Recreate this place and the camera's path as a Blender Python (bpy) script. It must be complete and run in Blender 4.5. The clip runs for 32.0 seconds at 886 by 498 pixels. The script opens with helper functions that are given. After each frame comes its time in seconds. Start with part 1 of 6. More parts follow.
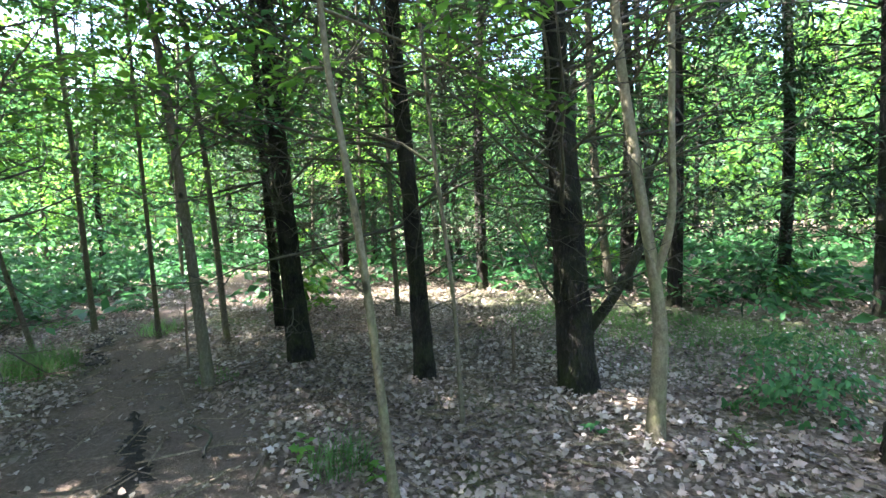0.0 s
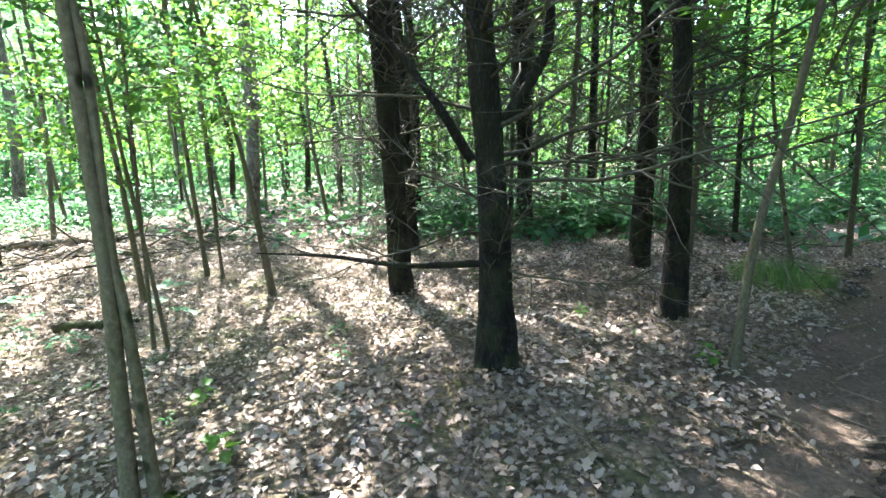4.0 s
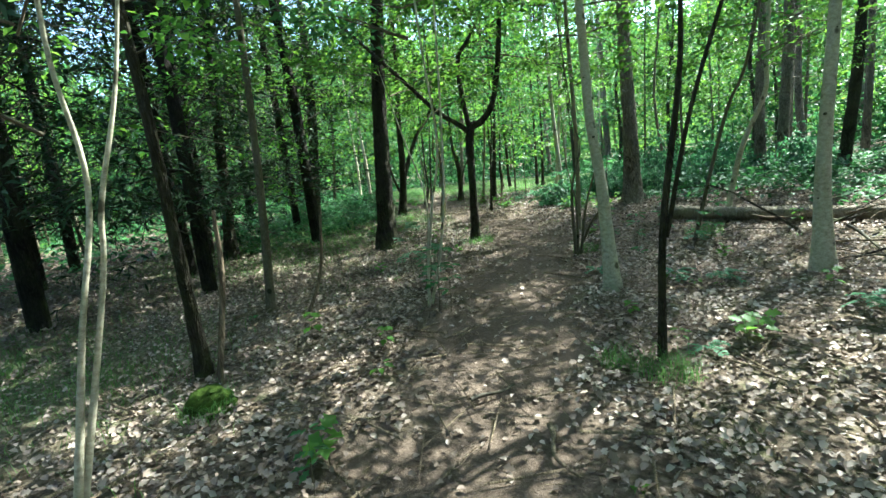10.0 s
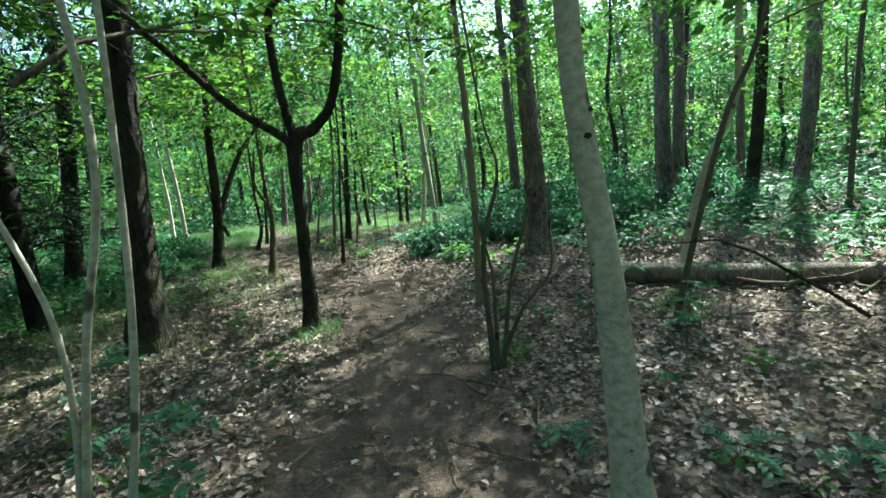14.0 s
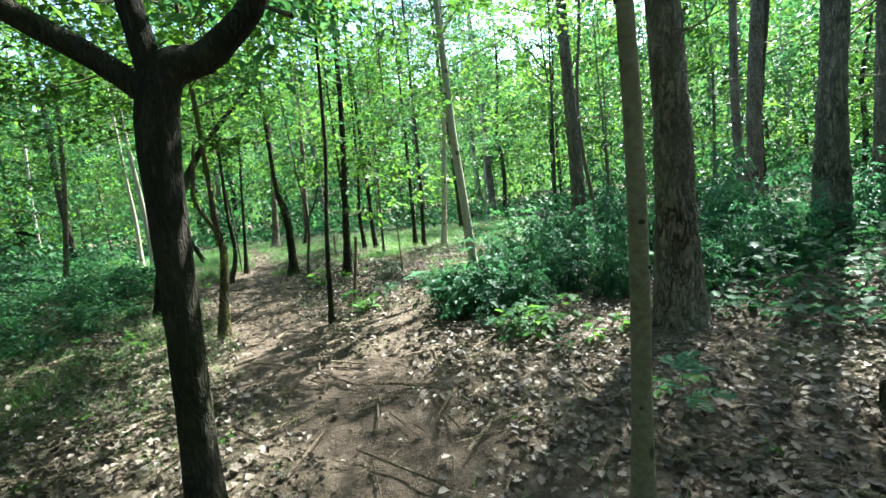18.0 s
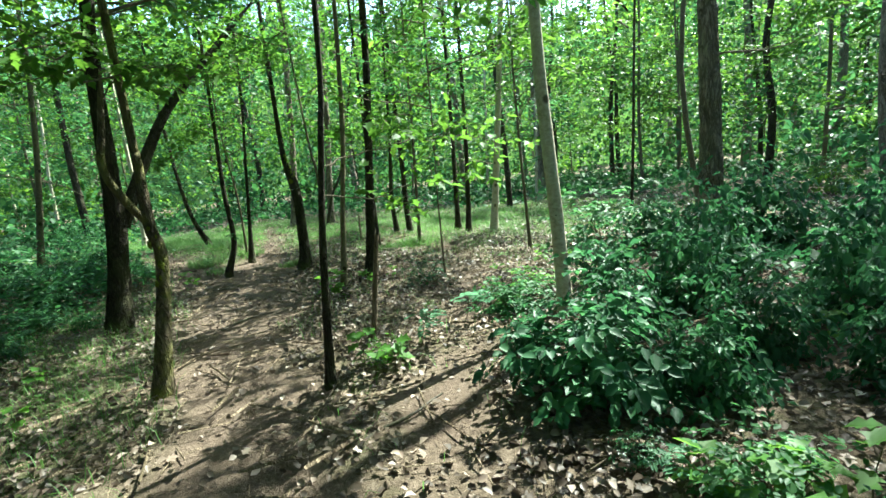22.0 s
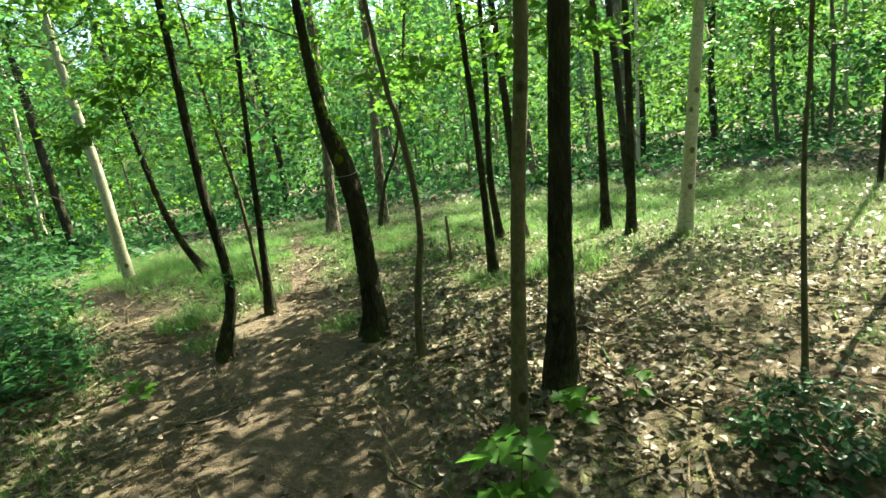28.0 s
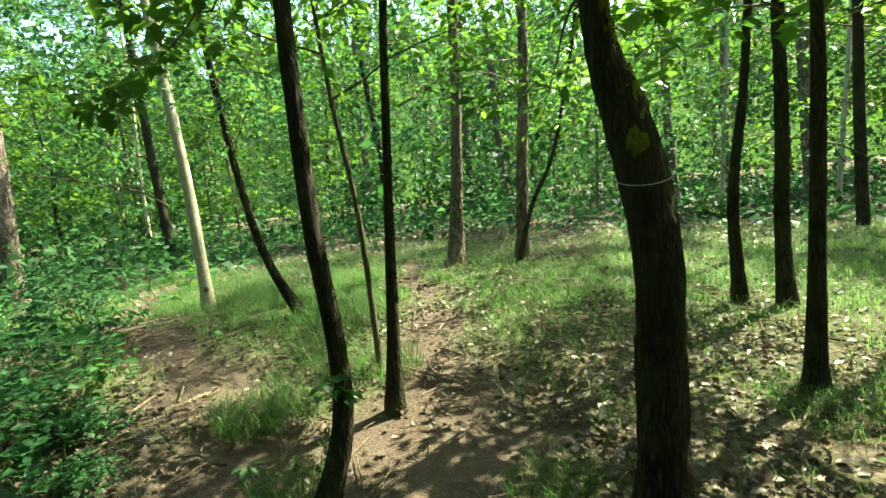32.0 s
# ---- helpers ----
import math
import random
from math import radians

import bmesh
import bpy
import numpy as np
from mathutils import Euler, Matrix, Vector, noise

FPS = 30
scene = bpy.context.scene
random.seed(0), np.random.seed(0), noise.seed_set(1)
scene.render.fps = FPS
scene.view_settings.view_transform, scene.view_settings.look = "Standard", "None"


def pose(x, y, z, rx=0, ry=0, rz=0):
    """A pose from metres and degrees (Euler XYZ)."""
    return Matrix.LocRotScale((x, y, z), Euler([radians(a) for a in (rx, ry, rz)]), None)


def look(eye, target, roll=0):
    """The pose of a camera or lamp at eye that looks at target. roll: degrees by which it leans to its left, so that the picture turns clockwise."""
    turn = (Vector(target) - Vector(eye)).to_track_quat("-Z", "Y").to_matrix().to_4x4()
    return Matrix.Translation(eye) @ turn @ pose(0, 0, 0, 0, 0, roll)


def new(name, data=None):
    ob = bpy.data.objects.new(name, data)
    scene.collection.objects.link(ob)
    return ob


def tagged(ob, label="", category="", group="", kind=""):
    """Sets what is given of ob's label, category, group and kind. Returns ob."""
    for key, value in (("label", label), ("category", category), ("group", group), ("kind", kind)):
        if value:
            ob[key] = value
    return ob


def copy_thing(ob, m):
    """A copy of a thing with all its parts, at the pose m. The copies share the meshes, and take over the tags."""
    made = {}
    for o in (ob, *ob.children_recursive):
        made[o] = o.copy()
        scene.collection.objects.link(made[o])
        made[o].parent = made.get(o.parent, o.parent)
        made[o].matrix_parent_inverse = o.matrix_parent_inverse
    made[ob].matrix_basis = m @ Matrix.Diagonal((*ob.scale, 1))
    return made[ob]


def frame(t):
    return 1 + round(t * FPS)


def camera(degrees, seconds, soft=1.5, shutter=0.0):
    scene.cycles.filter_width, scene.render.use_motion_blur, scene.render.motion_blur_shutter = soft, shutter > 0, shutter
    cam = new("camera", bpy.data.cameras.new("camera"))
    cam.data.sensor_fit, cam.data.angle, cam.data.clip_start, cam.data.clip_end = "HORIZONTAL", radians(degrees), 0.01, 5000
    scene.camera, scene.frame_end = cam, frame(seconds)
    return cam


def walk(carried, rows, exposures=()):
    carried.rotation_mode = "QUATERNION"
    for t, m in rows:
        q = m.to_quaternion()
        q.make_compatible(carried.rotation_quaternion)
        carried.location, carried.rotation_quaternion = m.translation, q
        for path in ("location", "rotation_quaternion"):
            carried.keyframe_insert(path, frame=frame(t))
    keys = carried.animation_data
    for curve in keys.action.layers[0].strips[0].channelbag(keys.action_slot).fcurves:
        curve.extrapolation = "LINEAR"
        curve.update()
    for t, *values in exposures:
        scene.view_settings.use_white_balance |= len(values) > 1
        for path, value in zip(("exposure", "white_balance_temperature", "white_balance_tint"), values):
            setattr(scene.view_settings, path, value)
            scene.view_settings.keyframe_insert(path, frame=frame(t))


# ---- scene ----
cam = camera(85.4, 32.0)
walk(cam, [
    (0.0, pose(-0.159, -2.123, 1.516, 85.86, 1.89, -134.47)),
    (0.5, pose(-0.102, -2.027, 1.511, 85.48, 1.95, -126.53)),
    (1.0, pose(-0.104, -1.986, 1.493, 85.36, 1.51, -121.69)),
    (1.5, pose(-0.094, -2.001, 1.483, 85.19, 0.51, -118.54)),
    (2.0, pose(-0.079, -2.041, 1.475, 84.78, 0.24, -114.87)),
    (2.5, pose(-0.068, -2.123, 1.487, 83.08, 0.71, -105.24)),
    (3.0, pose(-0.017, -2.044, 1.522, 80.89, -0.01, -91.49)),
    (3.5, pose(0.034, -1.852, 1.544, 79.66, 1.50, -76.98)),
    (4.0, pose(-0.022, -1.723, 1.568, 78.80, 1.91, -60.09)),
    (4.5, pose(0.062, -1.566, 1.517, 77.47, 1.98, -43.49)),
    (6.5, pose(0.054, -0.551, 1.614, 77.85, 6.36, -3.31)),
    (7.0, pose(-0.014, -0.096, 1.572, 78.75, 5.42, -0.50)),
    (7.5, pose(-0.128, 0.332, 1.563, 80.95, 4.87, 1.69)),
    (8.0, pose(-0.184, 0.861, 1.594, 81.63, 6.20, 2.95)),
    (8.5, pose(-0.404, 1.390, 1.565, 81.46, 6.55, 6.40)),
    (9.0, pose(-0.619, 1.769, 1.534, 81.03, 7.05, 13.30)),
    (9.5, pose(-0.773, 2.203, 1.535, 80.35, 7.17, 18.66)),
    (10.0, pose(-0.900, 2.487, 1.536, 79.62, 6.91, 18.83)),
    (10.5, pose(-1.080, 2.760, 1.566, 79.91, 6.32, 17.92)),
    (11.0, pose(-1.255, 3.061, 1.552, 79.23, 6.63, 14.88)),
    (11.5, pose(-1.285, 3.506, 1.536, 78.85, 6.88, 9.03)),
    (12.0, pose(-1.420, 3.934, 1.535, 79.53, 5.02, 2.15)),
    (12.5, pose(-1.446, 4.378, 1.501, 80.31, 3.76, -2.00)),
    (13.0, pose(-1.420, 4.980, 1.483, 80.86, 4.81, -0.79)),
    (13.5, pose(-1.526, 5.436, 1.469, 81.54, 5.91, 0.63)),
    (14.0, pose(-1.534, 5.882, 1.503, 81.35, 6.29, 2.16)),
    (14.5, pose(-1.546, 6.222, 1.494, 80.95, 6.52, 1.65)),
    (16.5, pose(-1.750, 7.869, 1.502, 81.72, 5.76, 0.00)),
    (17.0, pose(-1.791, 8.253, 1.553, 82.64, 5.92, 1.84)),
    (17.5, pose(-1.944, 8.625, 1.514, 83.24, 5.45, 2.93)),
    (18.0, pose(-2.057, 9.007, 1.520, 82.91, 6.38, 3.27)),
    (18.5, pose(-2.032, 9.370, 1.553, 82.77, 6.77, 3.22)),
    (19.0, pose(-2.015, 9.576, 1.515, 82.30, 6.84, 2.20)),
    (19.5, pose(-2.076, 9.870, 1.511, 81.63, 6.16, 1.06)),
    (20.0, pose(-2.064, 10.088, 1.494, 80.48, 6.08, 0.86)),
    (20.5, pose(-2.090, 10.392, 1.515, 80.76, 5.53, 1.98)),
    (21.0, pose(-2.247, 10.745, 1.500, 80.33, 5.20, 3.32)),
    (21.5, pose(-2.379, 11.046, 1.503, 79.71, 5.80, 4.82)),
    (22.0, pose(-2.508, 11.373, 1.526, 80.26, 5.58, 7.56)),
    (22.5, pose(-2.741, 11.641, 1.518, 81.49, 5.78, 11.07)),
    (23.0, pose(-2.900, 11.948, 1.496, 82.13, 5.50, 12.76)),
    (23.5, pose(-3.091, 12.265, 1.520, 82.54, 5.52, 14.27)),
    (24.0, pose(-3.384, 12.547, 1.476, 84.04, 6.17, 16.75)),
    (24.5, pose(-3.565, 13.023, 1.448, 84.27, 6.51, 19.06)),
    (25.0, pose(-3.715, 13.376, 1.435, 83.55, 6.66, 18.52)),
    (25.5, pose(-3.975, 13.695, 1.450, 83.11, 6.35, 16.79)),
    (27.5, pose(-4.443, 15.039, 1.489, 79.50, 7.69, 3.30)),
    (28.0, pose(-4.579, 15.335, 1.464, 78.56, 8.83, 9.95)),
    (28.5, pose(-4.767, 15.585, 1.462, 79.54, 8.78, 15.87)),
    (29.0, pose(-4.958, 15.798, 1.449, 80.73, 8.11, 20.36)),
    (29.5, pose(-5.118, 16.035, 1.428, 81.43, 7.13, 21.36)),
    (30.0, pose(-5.331, 16.290, 1.408, 81.86, 6.44, 21.41)),
    (30.5, pose(-5.554, 16.555, 1.413, 82.29, 6.09, 21.49)),
    (31.0, pose(-5.746, 16.802, 1.415, 82.15, 5.96, 21.53)),
    (31.5, pose(-5.897, 17.037, 1.438, 82.14, 6.06, 20.88)),
    (32.0, pose(-6.031, 17.240, 1.466, 82.34, 6.32, 20.28)),
], [(0.0, 4.5, 5900, 15), (2.0, 4.45, 5900, 15), (3.2, 4.7, 5900, 14), (4.5, 4.05, 5900, 10), (7.0, 2.95, 5600, -3), (10.0, 2.85, 5650, -3), (14.0, 2.65, 5500, -3), (18.0, 2.85, 5700, 0), (21.0, 2.7, 5800, -4), (23.0, 2.5, 6100, -11), (25.0, 2.35, 6700, -20), (28.0, 2.7, 7300, -12), (32.0, 2.55, 7400, -10)])

# ---- light ----
world = bpy.data.worlds.new("world")
scene.world = world
world.use_nodes = True
wn = world.node_tree
sky = wn.nodes.new("ShaderNodeTexSky")
sky.sky_type = "NISHITA"
sky.sun_disc = False
SUN_UP, SUN_TURN = 52.0, 38.0
sky.sun_elevation, sky.sun_rotation = radians(SUN_UP), radians(SUN_TURN)
sky.air_density, sky.dust_density = 1.0, 2.0
wn.links.new(sky.outputs[0], wn.nodes["Background"].inputs[0])
wn.nodes["Background"].inputs[1].default_value = 0.12
lamp = bpy.data.lights.new("sun", "SUN")
lamp.energy, lamp.angle, lamp.color = 5.0, radians(0.5), (1.0, 0.94, 0.84)
sun = new("sun", lamp)
sun_way = Vector((math.sin(radians(SUN_TURN)) * math.cos(radians(SUN_UP)), math.cos(radians(SUN_TURN)) * math.cos(radians(SUN_UP)), math.sin(radians(SUN_UP))))
sun.matrix_world = look(sun_way * 60, (0, 0, 0))

rng = np.random.default_rng(7)


# ---- materials ----
class Mat:
    """A node material with short ways to add nodes."""

    def __init__(self, name, rough=0.9, spec=0.2):
        self.m = bpy.data.materials.new(name)
        self.m.use_nodes = True
        self.t = self.m.node_tree
        self.b = self.t.nodes["Principled BSDF"]
        self.b.inputs["Roughness"].default_value = rough
        self.b.inputs["Specular IOR Level"].default_value = spec
        self.co = self.add("ShaderNodeTexCoord").outputs["Object"]

    def add(self, kind, **values):
        n = self.t.nodes.new(kind)
        for key, v in values.items():
            n.inputs[key].default_value = v
        return n

    def wire(self, a, b):
        self.t.links.new(a, b)

    def stretch(self, sx, sy, sz, src=None):
        n = self.add("ShaderNodeMapping")
        n.inputs["Scale"].default_value = (sx, sy, sz)
        self.wire(src or self.co, n.inputs[0])
        return n.outputs[0]

    def noise(self, scale, detail=4.0, rough=0.6, src=None):
        n = self.add("ShaderNodeTexNoise", Scale=scale, Detail=detail, Roughness=rough)
        self.wire(src or self.co, n.inputs["Vector"])
        return n.outputs["Fac"]

    def ramp(self, fac, *stops):
        n = self.add("ShaderNodeValToRGB")
        e = n.color_ramp.elements
        while len(e) < len(stops):
            e.new(0.5)
        for el, (p, c) in zip(e, stops):
            el.position, el.color = p, (*c, 1)
        self.wire(fac, n.inputs[0])
        return n.outputs[0]

    def mix(self, fac, a, b):
        n = self.t.nodes.new("ShaderNodeMix")
        n.data_type = "RGBA"
        if isinstance(fac, float):
            n.inputs[0].default_value = fac
        else:
            self.wire(fac, n.inputs[0])
        for s, v in ((6, a), (7, b)):
            if isinstance(v, tuple):
                n.inputs[s].default_value = (*v, 1)
            else:
                self.wire(v, n.inputs[s])
        return n.outputs[2]

    def calc(self, op, a, b):
        n = self.t.nodes.new("ShaderNodeMath")
        n.operation = op
        for i, v in enumerate((a, b)):
            if isinstance(v, (int, float)):
                n.inputs[i].default_value = v
            else:
                self.wire(v, n.inputs[i])
        return n.outputs[0]

    def colour(self, c):
        self.wire(c, self.b.inputs["Base Color"])

    def bump(self, h, strength=0.5, dist=0.02):
        n = self.add("ShaderNodeBump", Strength=strength, Distance=dist)
        self.wire(h, n.inputs["Height"])
        self.wire(n.outputs[0], self.b.inputs["Normal"])


def grey(v):
    return (v, v, v)


def bark(name, dark, mid, light, scale=(9, 9, 1.6), relief=0.02, moss=0.35, cracks=True, high=False, gap=1.0):
    """Bark with upright fissures, blotches and moss that is thickest low on the stem."""
    M = Mat(name, 0.92, 0.15)
    s = M.stretch(*scale)
    fine = M.noise(7.0, 6.0, 0.7, s)
    broad = M.noise(1.7, 3.0, 0.6)
    c = M.ramp(fine, (0.3, dark), (0.52, mid), (0.75, light))
    h = fine
    if cracks:
        deep = None
        for sc, wide in ((1.15, 0.075), (2.3, 0.05)):
            n = M.add("ShaderNodeTexNoise", Scale=sc, Detail=3.0, Roughness=0.55, Distortion=0.9)
            M.wire(s, n.inputs["Vector"])
            off = M.t.nodes.new("ShaderNodeMath")
            off.operation = "ABSOLUTE"
            M.wire(M.calc("SUBTRACT", n.outputs["Fac"], 0.5), off.inputs[0])
            e = M.ramp(off.outputs[0], (0.0, grey(0.0)), (wide * gap, grey(1.0)))
            deep = e if deep is None else M.calc("MULTIPLY", deep, e)
        c = M.mix(deep, dark, c)
        h = M.calc("ADD", M.calc("MULTIPLY", deep, 0.8), M.calc("MULTIPLY", fine, 0.6))
    c = M.mix(M.ramp(broad, (0.35, grey(0.0)), (0.75, grey(0.5))), c, light)
    if not cracks:
        k = M.add("ShaderNodeTexVoronoi", Scale=1.0)
        M.wire(M.stretch(5.0, 5.0, 4.2), k.inputs["Vector"])
        c = M.mix(M.ramp(k.outputs["Distance"], (0.12, grey(0.9)), (0.19, grey(0.0))), c, tuple(v * 0.35 for v in dark))
        rings = M.noise(1.0, 3.0, 0.7, M.stretch(1.2, 1.2, 26))
        c = M.mix(M.ramp(rings, (0.62, grey(0.0)), (0.78, grey(0.12))), c, dark)
    sep = M.add("ShaderNodeSeparateXYZ")
    M.wire(M.co, sep.inputs[0])
    low = M.ramp(M.calc("DIVIDE", sep.outputs[2], 3.0), (0.0, grey(1.0)), (0.12, grey(0.8 if high else 0.55)), (0.8, grey(0.8 if high else 0.25)))
    patch = M.ramp(M.noise(3.5, 5.0, 0.65), (0.44, grey(0.0)), (0.62, grey(1.0)))
    c = M.mix(M.calc("MULTIPLY", M.calc("MULTIPLY", patch, low), moss), c, (0.165, 0.175, 0.036) if high else (0.075, 0.10, 0.022))
    M.colour(c)
    M.bump(h, 0.9, relief)
    return M.m


def foliage(name, deep, fresh, glow, share=0.45, rough=0.5):
    """Thin leaves that let light through; every leaf has its own tone, darkened in broad patches like shade."""
    M = Mat(name, rough, 0.25)
    geo = M.add("ShaderNodeNewGeometry")
    rnd = geo.outputs["Random Per Island"]
    c = M.ramp(rnd, (0.0, deep), (0.6, fresh), (1.0, glow))
    vein = M.noise(40.0, 2.0)
    c = M.mix(M.calc("MULTIPLY", vein, 0.35), c, deep)
    # broad patches painted darker, as shaded depth between sunlit clumps
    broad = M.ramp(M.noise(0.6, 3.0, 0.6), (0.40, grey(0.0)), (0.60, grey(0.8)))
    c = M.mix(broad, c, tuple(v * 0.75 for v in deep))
    M.colour(c)
    tr = M.add("ShaderNodeBsdfTranslucent")
    lit = M.ramp(rnd, (0.0, tuple(v * 1.5 for v in fresh)), (1.0, tuple(v * 1.6 for v in glow)))
    # the same painted shade dims the light that comes through
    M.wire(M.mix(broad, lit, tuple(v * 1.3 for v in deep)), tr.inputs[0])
    mx = M.add("ShaderNodeMixShader")
    mx.inputs[0].default_value = share
    M.wire(M.b.outputs[0], mx.inputs[1])
    M.wire(tr.outputs[0], mx.inputs[2])
    M.wire(mx.outputs[0], M.t.nodes["Material Output"].inputs[0])
    return M.m


BARK = {
    "conifer": bark("conifer_bark", (0.007, 0.006, 0.005), (0.022, 0.018, 0.015), (0.055, 0.047, 0.039), (12, 12, 4.0), 0.02, 0.35),
    "oak": bark("oak_bark", (0.010, 0.008, 0.006), (0.045, 0.038, 0.028), (0.125, 0.105, 0.08), (13, 13, 2.8), 0.03, 0.55, gap=1.3),
    "mossy": bark("mossy_oak_bark", (0.028, 0.022, 0.012), (0.13, 0.106, 0.066), (0.27, 0.225, 0.155), (11, 11, 2.6), 0.03, 0.9, True, True),
    "pine": bark("pine_bark", (0.03, 0.023, 0.017), (0.26, 0.205, 0.16), (0.45, 0.385, 0.32), (8, 8, 2.4), 0.045, 0.12, gap=0.8),
    "birch": bark("pale_grey_bark", (0.17, 0.15, 0.10), (0.40, 0.36, 0.265), (0.58, 0.54, 0.43), (4, 4, 5), 0.004, 0.35, False),
    "smooth": bark("smooth_olive_grey_bark", (0.11, 0.085, 0.05), (0.21, 0.172, 0.108), (0.31, 0.268, 0.188), (4, 4, 5), 0.004, 0.35, False),
    "ash": bark("ash_bark", (0.048, 0.04, 0.024), (0.13, 0.108, 0.068), (0.23, 0.195, 0.13), (6, 6, 4), 0.008, 0.65, False),
    "sapling": bark("sapling_bark", (0.035, 0.028, 0.018), (0.10, 0.083, 0.056), (0.19, 0.163, 0.118), (8, 8, 4), 0.008, 0.45, False),
}
BARK["log"] = bark("weathered_log", (0.045, 0.034, 0.025), (0.24, 0.195, 0.145), (0.43, 0.375, 0.30), (11, 11, 2.0), 0.02, 0.25, gap=0.6)
BARK["snag"] = bark("dead_wood", (0.06, 0.042, 0.028), (0.17, 0.125, 0.085), (0.30, 0.24, 0.17), (12, 12, 1.5), 0.012, 0.15)
TWIG = bark("dead_twig_bark", (0.018, 0.016, 0.012), (0.05, 0.044, 0.034), (0.12, 0.105, 0.085), (10, 10, 10), 0.004, 0.25, False)
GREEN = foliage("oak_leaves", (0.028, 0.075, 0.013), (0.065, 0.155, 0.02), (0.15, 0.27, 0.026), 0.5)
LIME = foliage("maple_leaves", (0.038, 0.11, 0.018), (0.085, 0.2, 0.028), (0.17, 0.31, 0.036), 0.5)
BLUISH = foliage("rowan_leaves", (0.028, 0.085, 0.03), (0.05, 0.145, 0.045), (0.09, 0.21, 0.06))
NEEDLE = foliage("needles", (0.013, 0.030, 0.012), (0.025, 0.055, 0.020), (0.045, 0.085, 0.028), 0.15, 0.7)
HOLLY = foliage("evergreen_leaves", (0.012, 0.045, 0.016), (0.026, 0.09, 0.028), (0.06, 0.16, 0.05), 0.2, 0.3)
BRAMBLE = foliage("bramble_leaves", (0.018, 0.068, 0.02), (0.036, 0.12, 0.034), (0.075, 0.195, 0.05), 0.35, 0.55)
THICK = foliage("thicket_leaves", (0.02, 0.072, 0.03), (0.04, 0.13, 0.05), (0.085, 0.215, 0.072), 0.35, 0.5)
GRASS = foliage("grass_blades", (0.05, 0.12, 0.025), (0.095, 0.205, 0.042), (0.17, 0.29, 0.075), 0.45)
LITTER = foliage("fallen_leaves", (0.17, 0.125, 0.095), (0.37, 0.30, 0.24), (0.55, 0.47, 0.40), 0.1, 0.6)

# darker copy of the fallen leaves, its colour standing in for shade
SHADED_LITTER = foliage("shaded_fallen_leaves", (0.045, 0.033, 0.024), (0.13, 0.098, 0.071), (0.31, 0.25, 0.195), 0.1, 0.45)

# ---- the lie of the land ----
BUMPS = ((2.4, 4.2, 1.7, -0.28), (0.3, 9.6, 1.3, -0.12), (-0.6, 13.4, 2.2, 0.16), (3.2, 16.8, 4.0, 0.30), (-8.8, 24.5, 3.5, 0.28),
         (-11.2, 18.8, 1.6, 0.30), (-3.9, 14.3, 1.2, 0.06), (3.0, -0.4, 0.9, 0.12), (-0.5, 6.0, 0.8, -0.06))


def height(x, y):
    """Height of the smooth ground, for numbers or arrays."""
    z = 0.0 * x
    for cx, cy, s, a in BUMPS:
        z = z + a * np.exp(-((x - cx) ** 2 + (y - cy) ** 2) / (2 * s * s))
    return z


def ground_at(x, y):
    return float(height(np.float64(x), np.float64(y)))


def near_line(x, y, line):
    """Distance of points to a polyline of (x, y, half width), less the half width there."""
    best = np.full(np.shape(x), 1e9)
    for (x0, y0, w0), (x1, y1, w1) in zip(line, line[1:]):
        dx, dy = x1 - x0, y1 - y0
        s = np.clip(((x - x0) * dx + (y - y0) * dy) / (dx * dx + dy * dy), 0, 1)
        best = np.minimum(best, np.hypot(x - x0 - s * dx, y - y0 - s * dy) - (w0 + s * (w1 - w0)))
    return best


# trodden earth: the walked path, the path behind the start, and the fork
PATHS = (
    ((11.5, -6.8, 0.4), (8.9, -4.6, 0.45), (7.1, -3.6, 0.5), (5.0, -3.0, 0.55), (3.4, -2.7, 0.7), (2.2, -2.6, 0.75), (0.6, -2.2, 0.8), (-0.6, -0.6, 0.8), (-1.2, 2.0, 0.75), (-1.6, 4.3, 0.7), (-1.9, 6.4, 0.75), (-2.1, 8.4, 0.7), (-2.25, 10.1, 0.6), (-2.7, 11.8, 0.6), (-3.9, 13.2, 0.6), (-4.7, 14.7, 0.6), (-5.4, 15.8, 0.75), (-6.2, 17.6, 0.8), (-7.0, 18.6, 0.8)),
    ((-6.7, 18.4, 0.8), (-7.05, 19.5, 0.62), (-7.3, 20.3, 0.5), (-7.65, 21.0, 0.4), (-8.2, 22.1, 0.3), (-8.75, 23.0, 0.25), (-9.4, 24.2, 0.18)),
    ((-7.0, 18.0, 0.7), (-7.9, 18.75, 0.55), (-8.6, 19.4, 0.45), (-10.0, 20.4, 0.42), (-12.0, 21.2, 0.38), (-13.6, 22.9, 0.3), (-14.3, 24.2, 0.2)),
    ((-3.1, 12.6, 0.3), (-2.95, 13.5, 0.2), (-3.0, 16.2, 0.2), (-3.6, 20.0, 0.15)),
)


def trodden(x, y):
    """1 on the bare path, 0 off it, with a soft ragged edge."""
    d = np.minimum.reduce([near_line(x, y, p) for p in PATHS])
    d = d + 0.13 * np.sin(x * 5.1 + 1.3 * np.sin(y * 3.7)) + 0.10 * np.sin(y * 6.3 + x * 2.2)
    return np.clip(0.5 - d / 0.45, 0, 1)


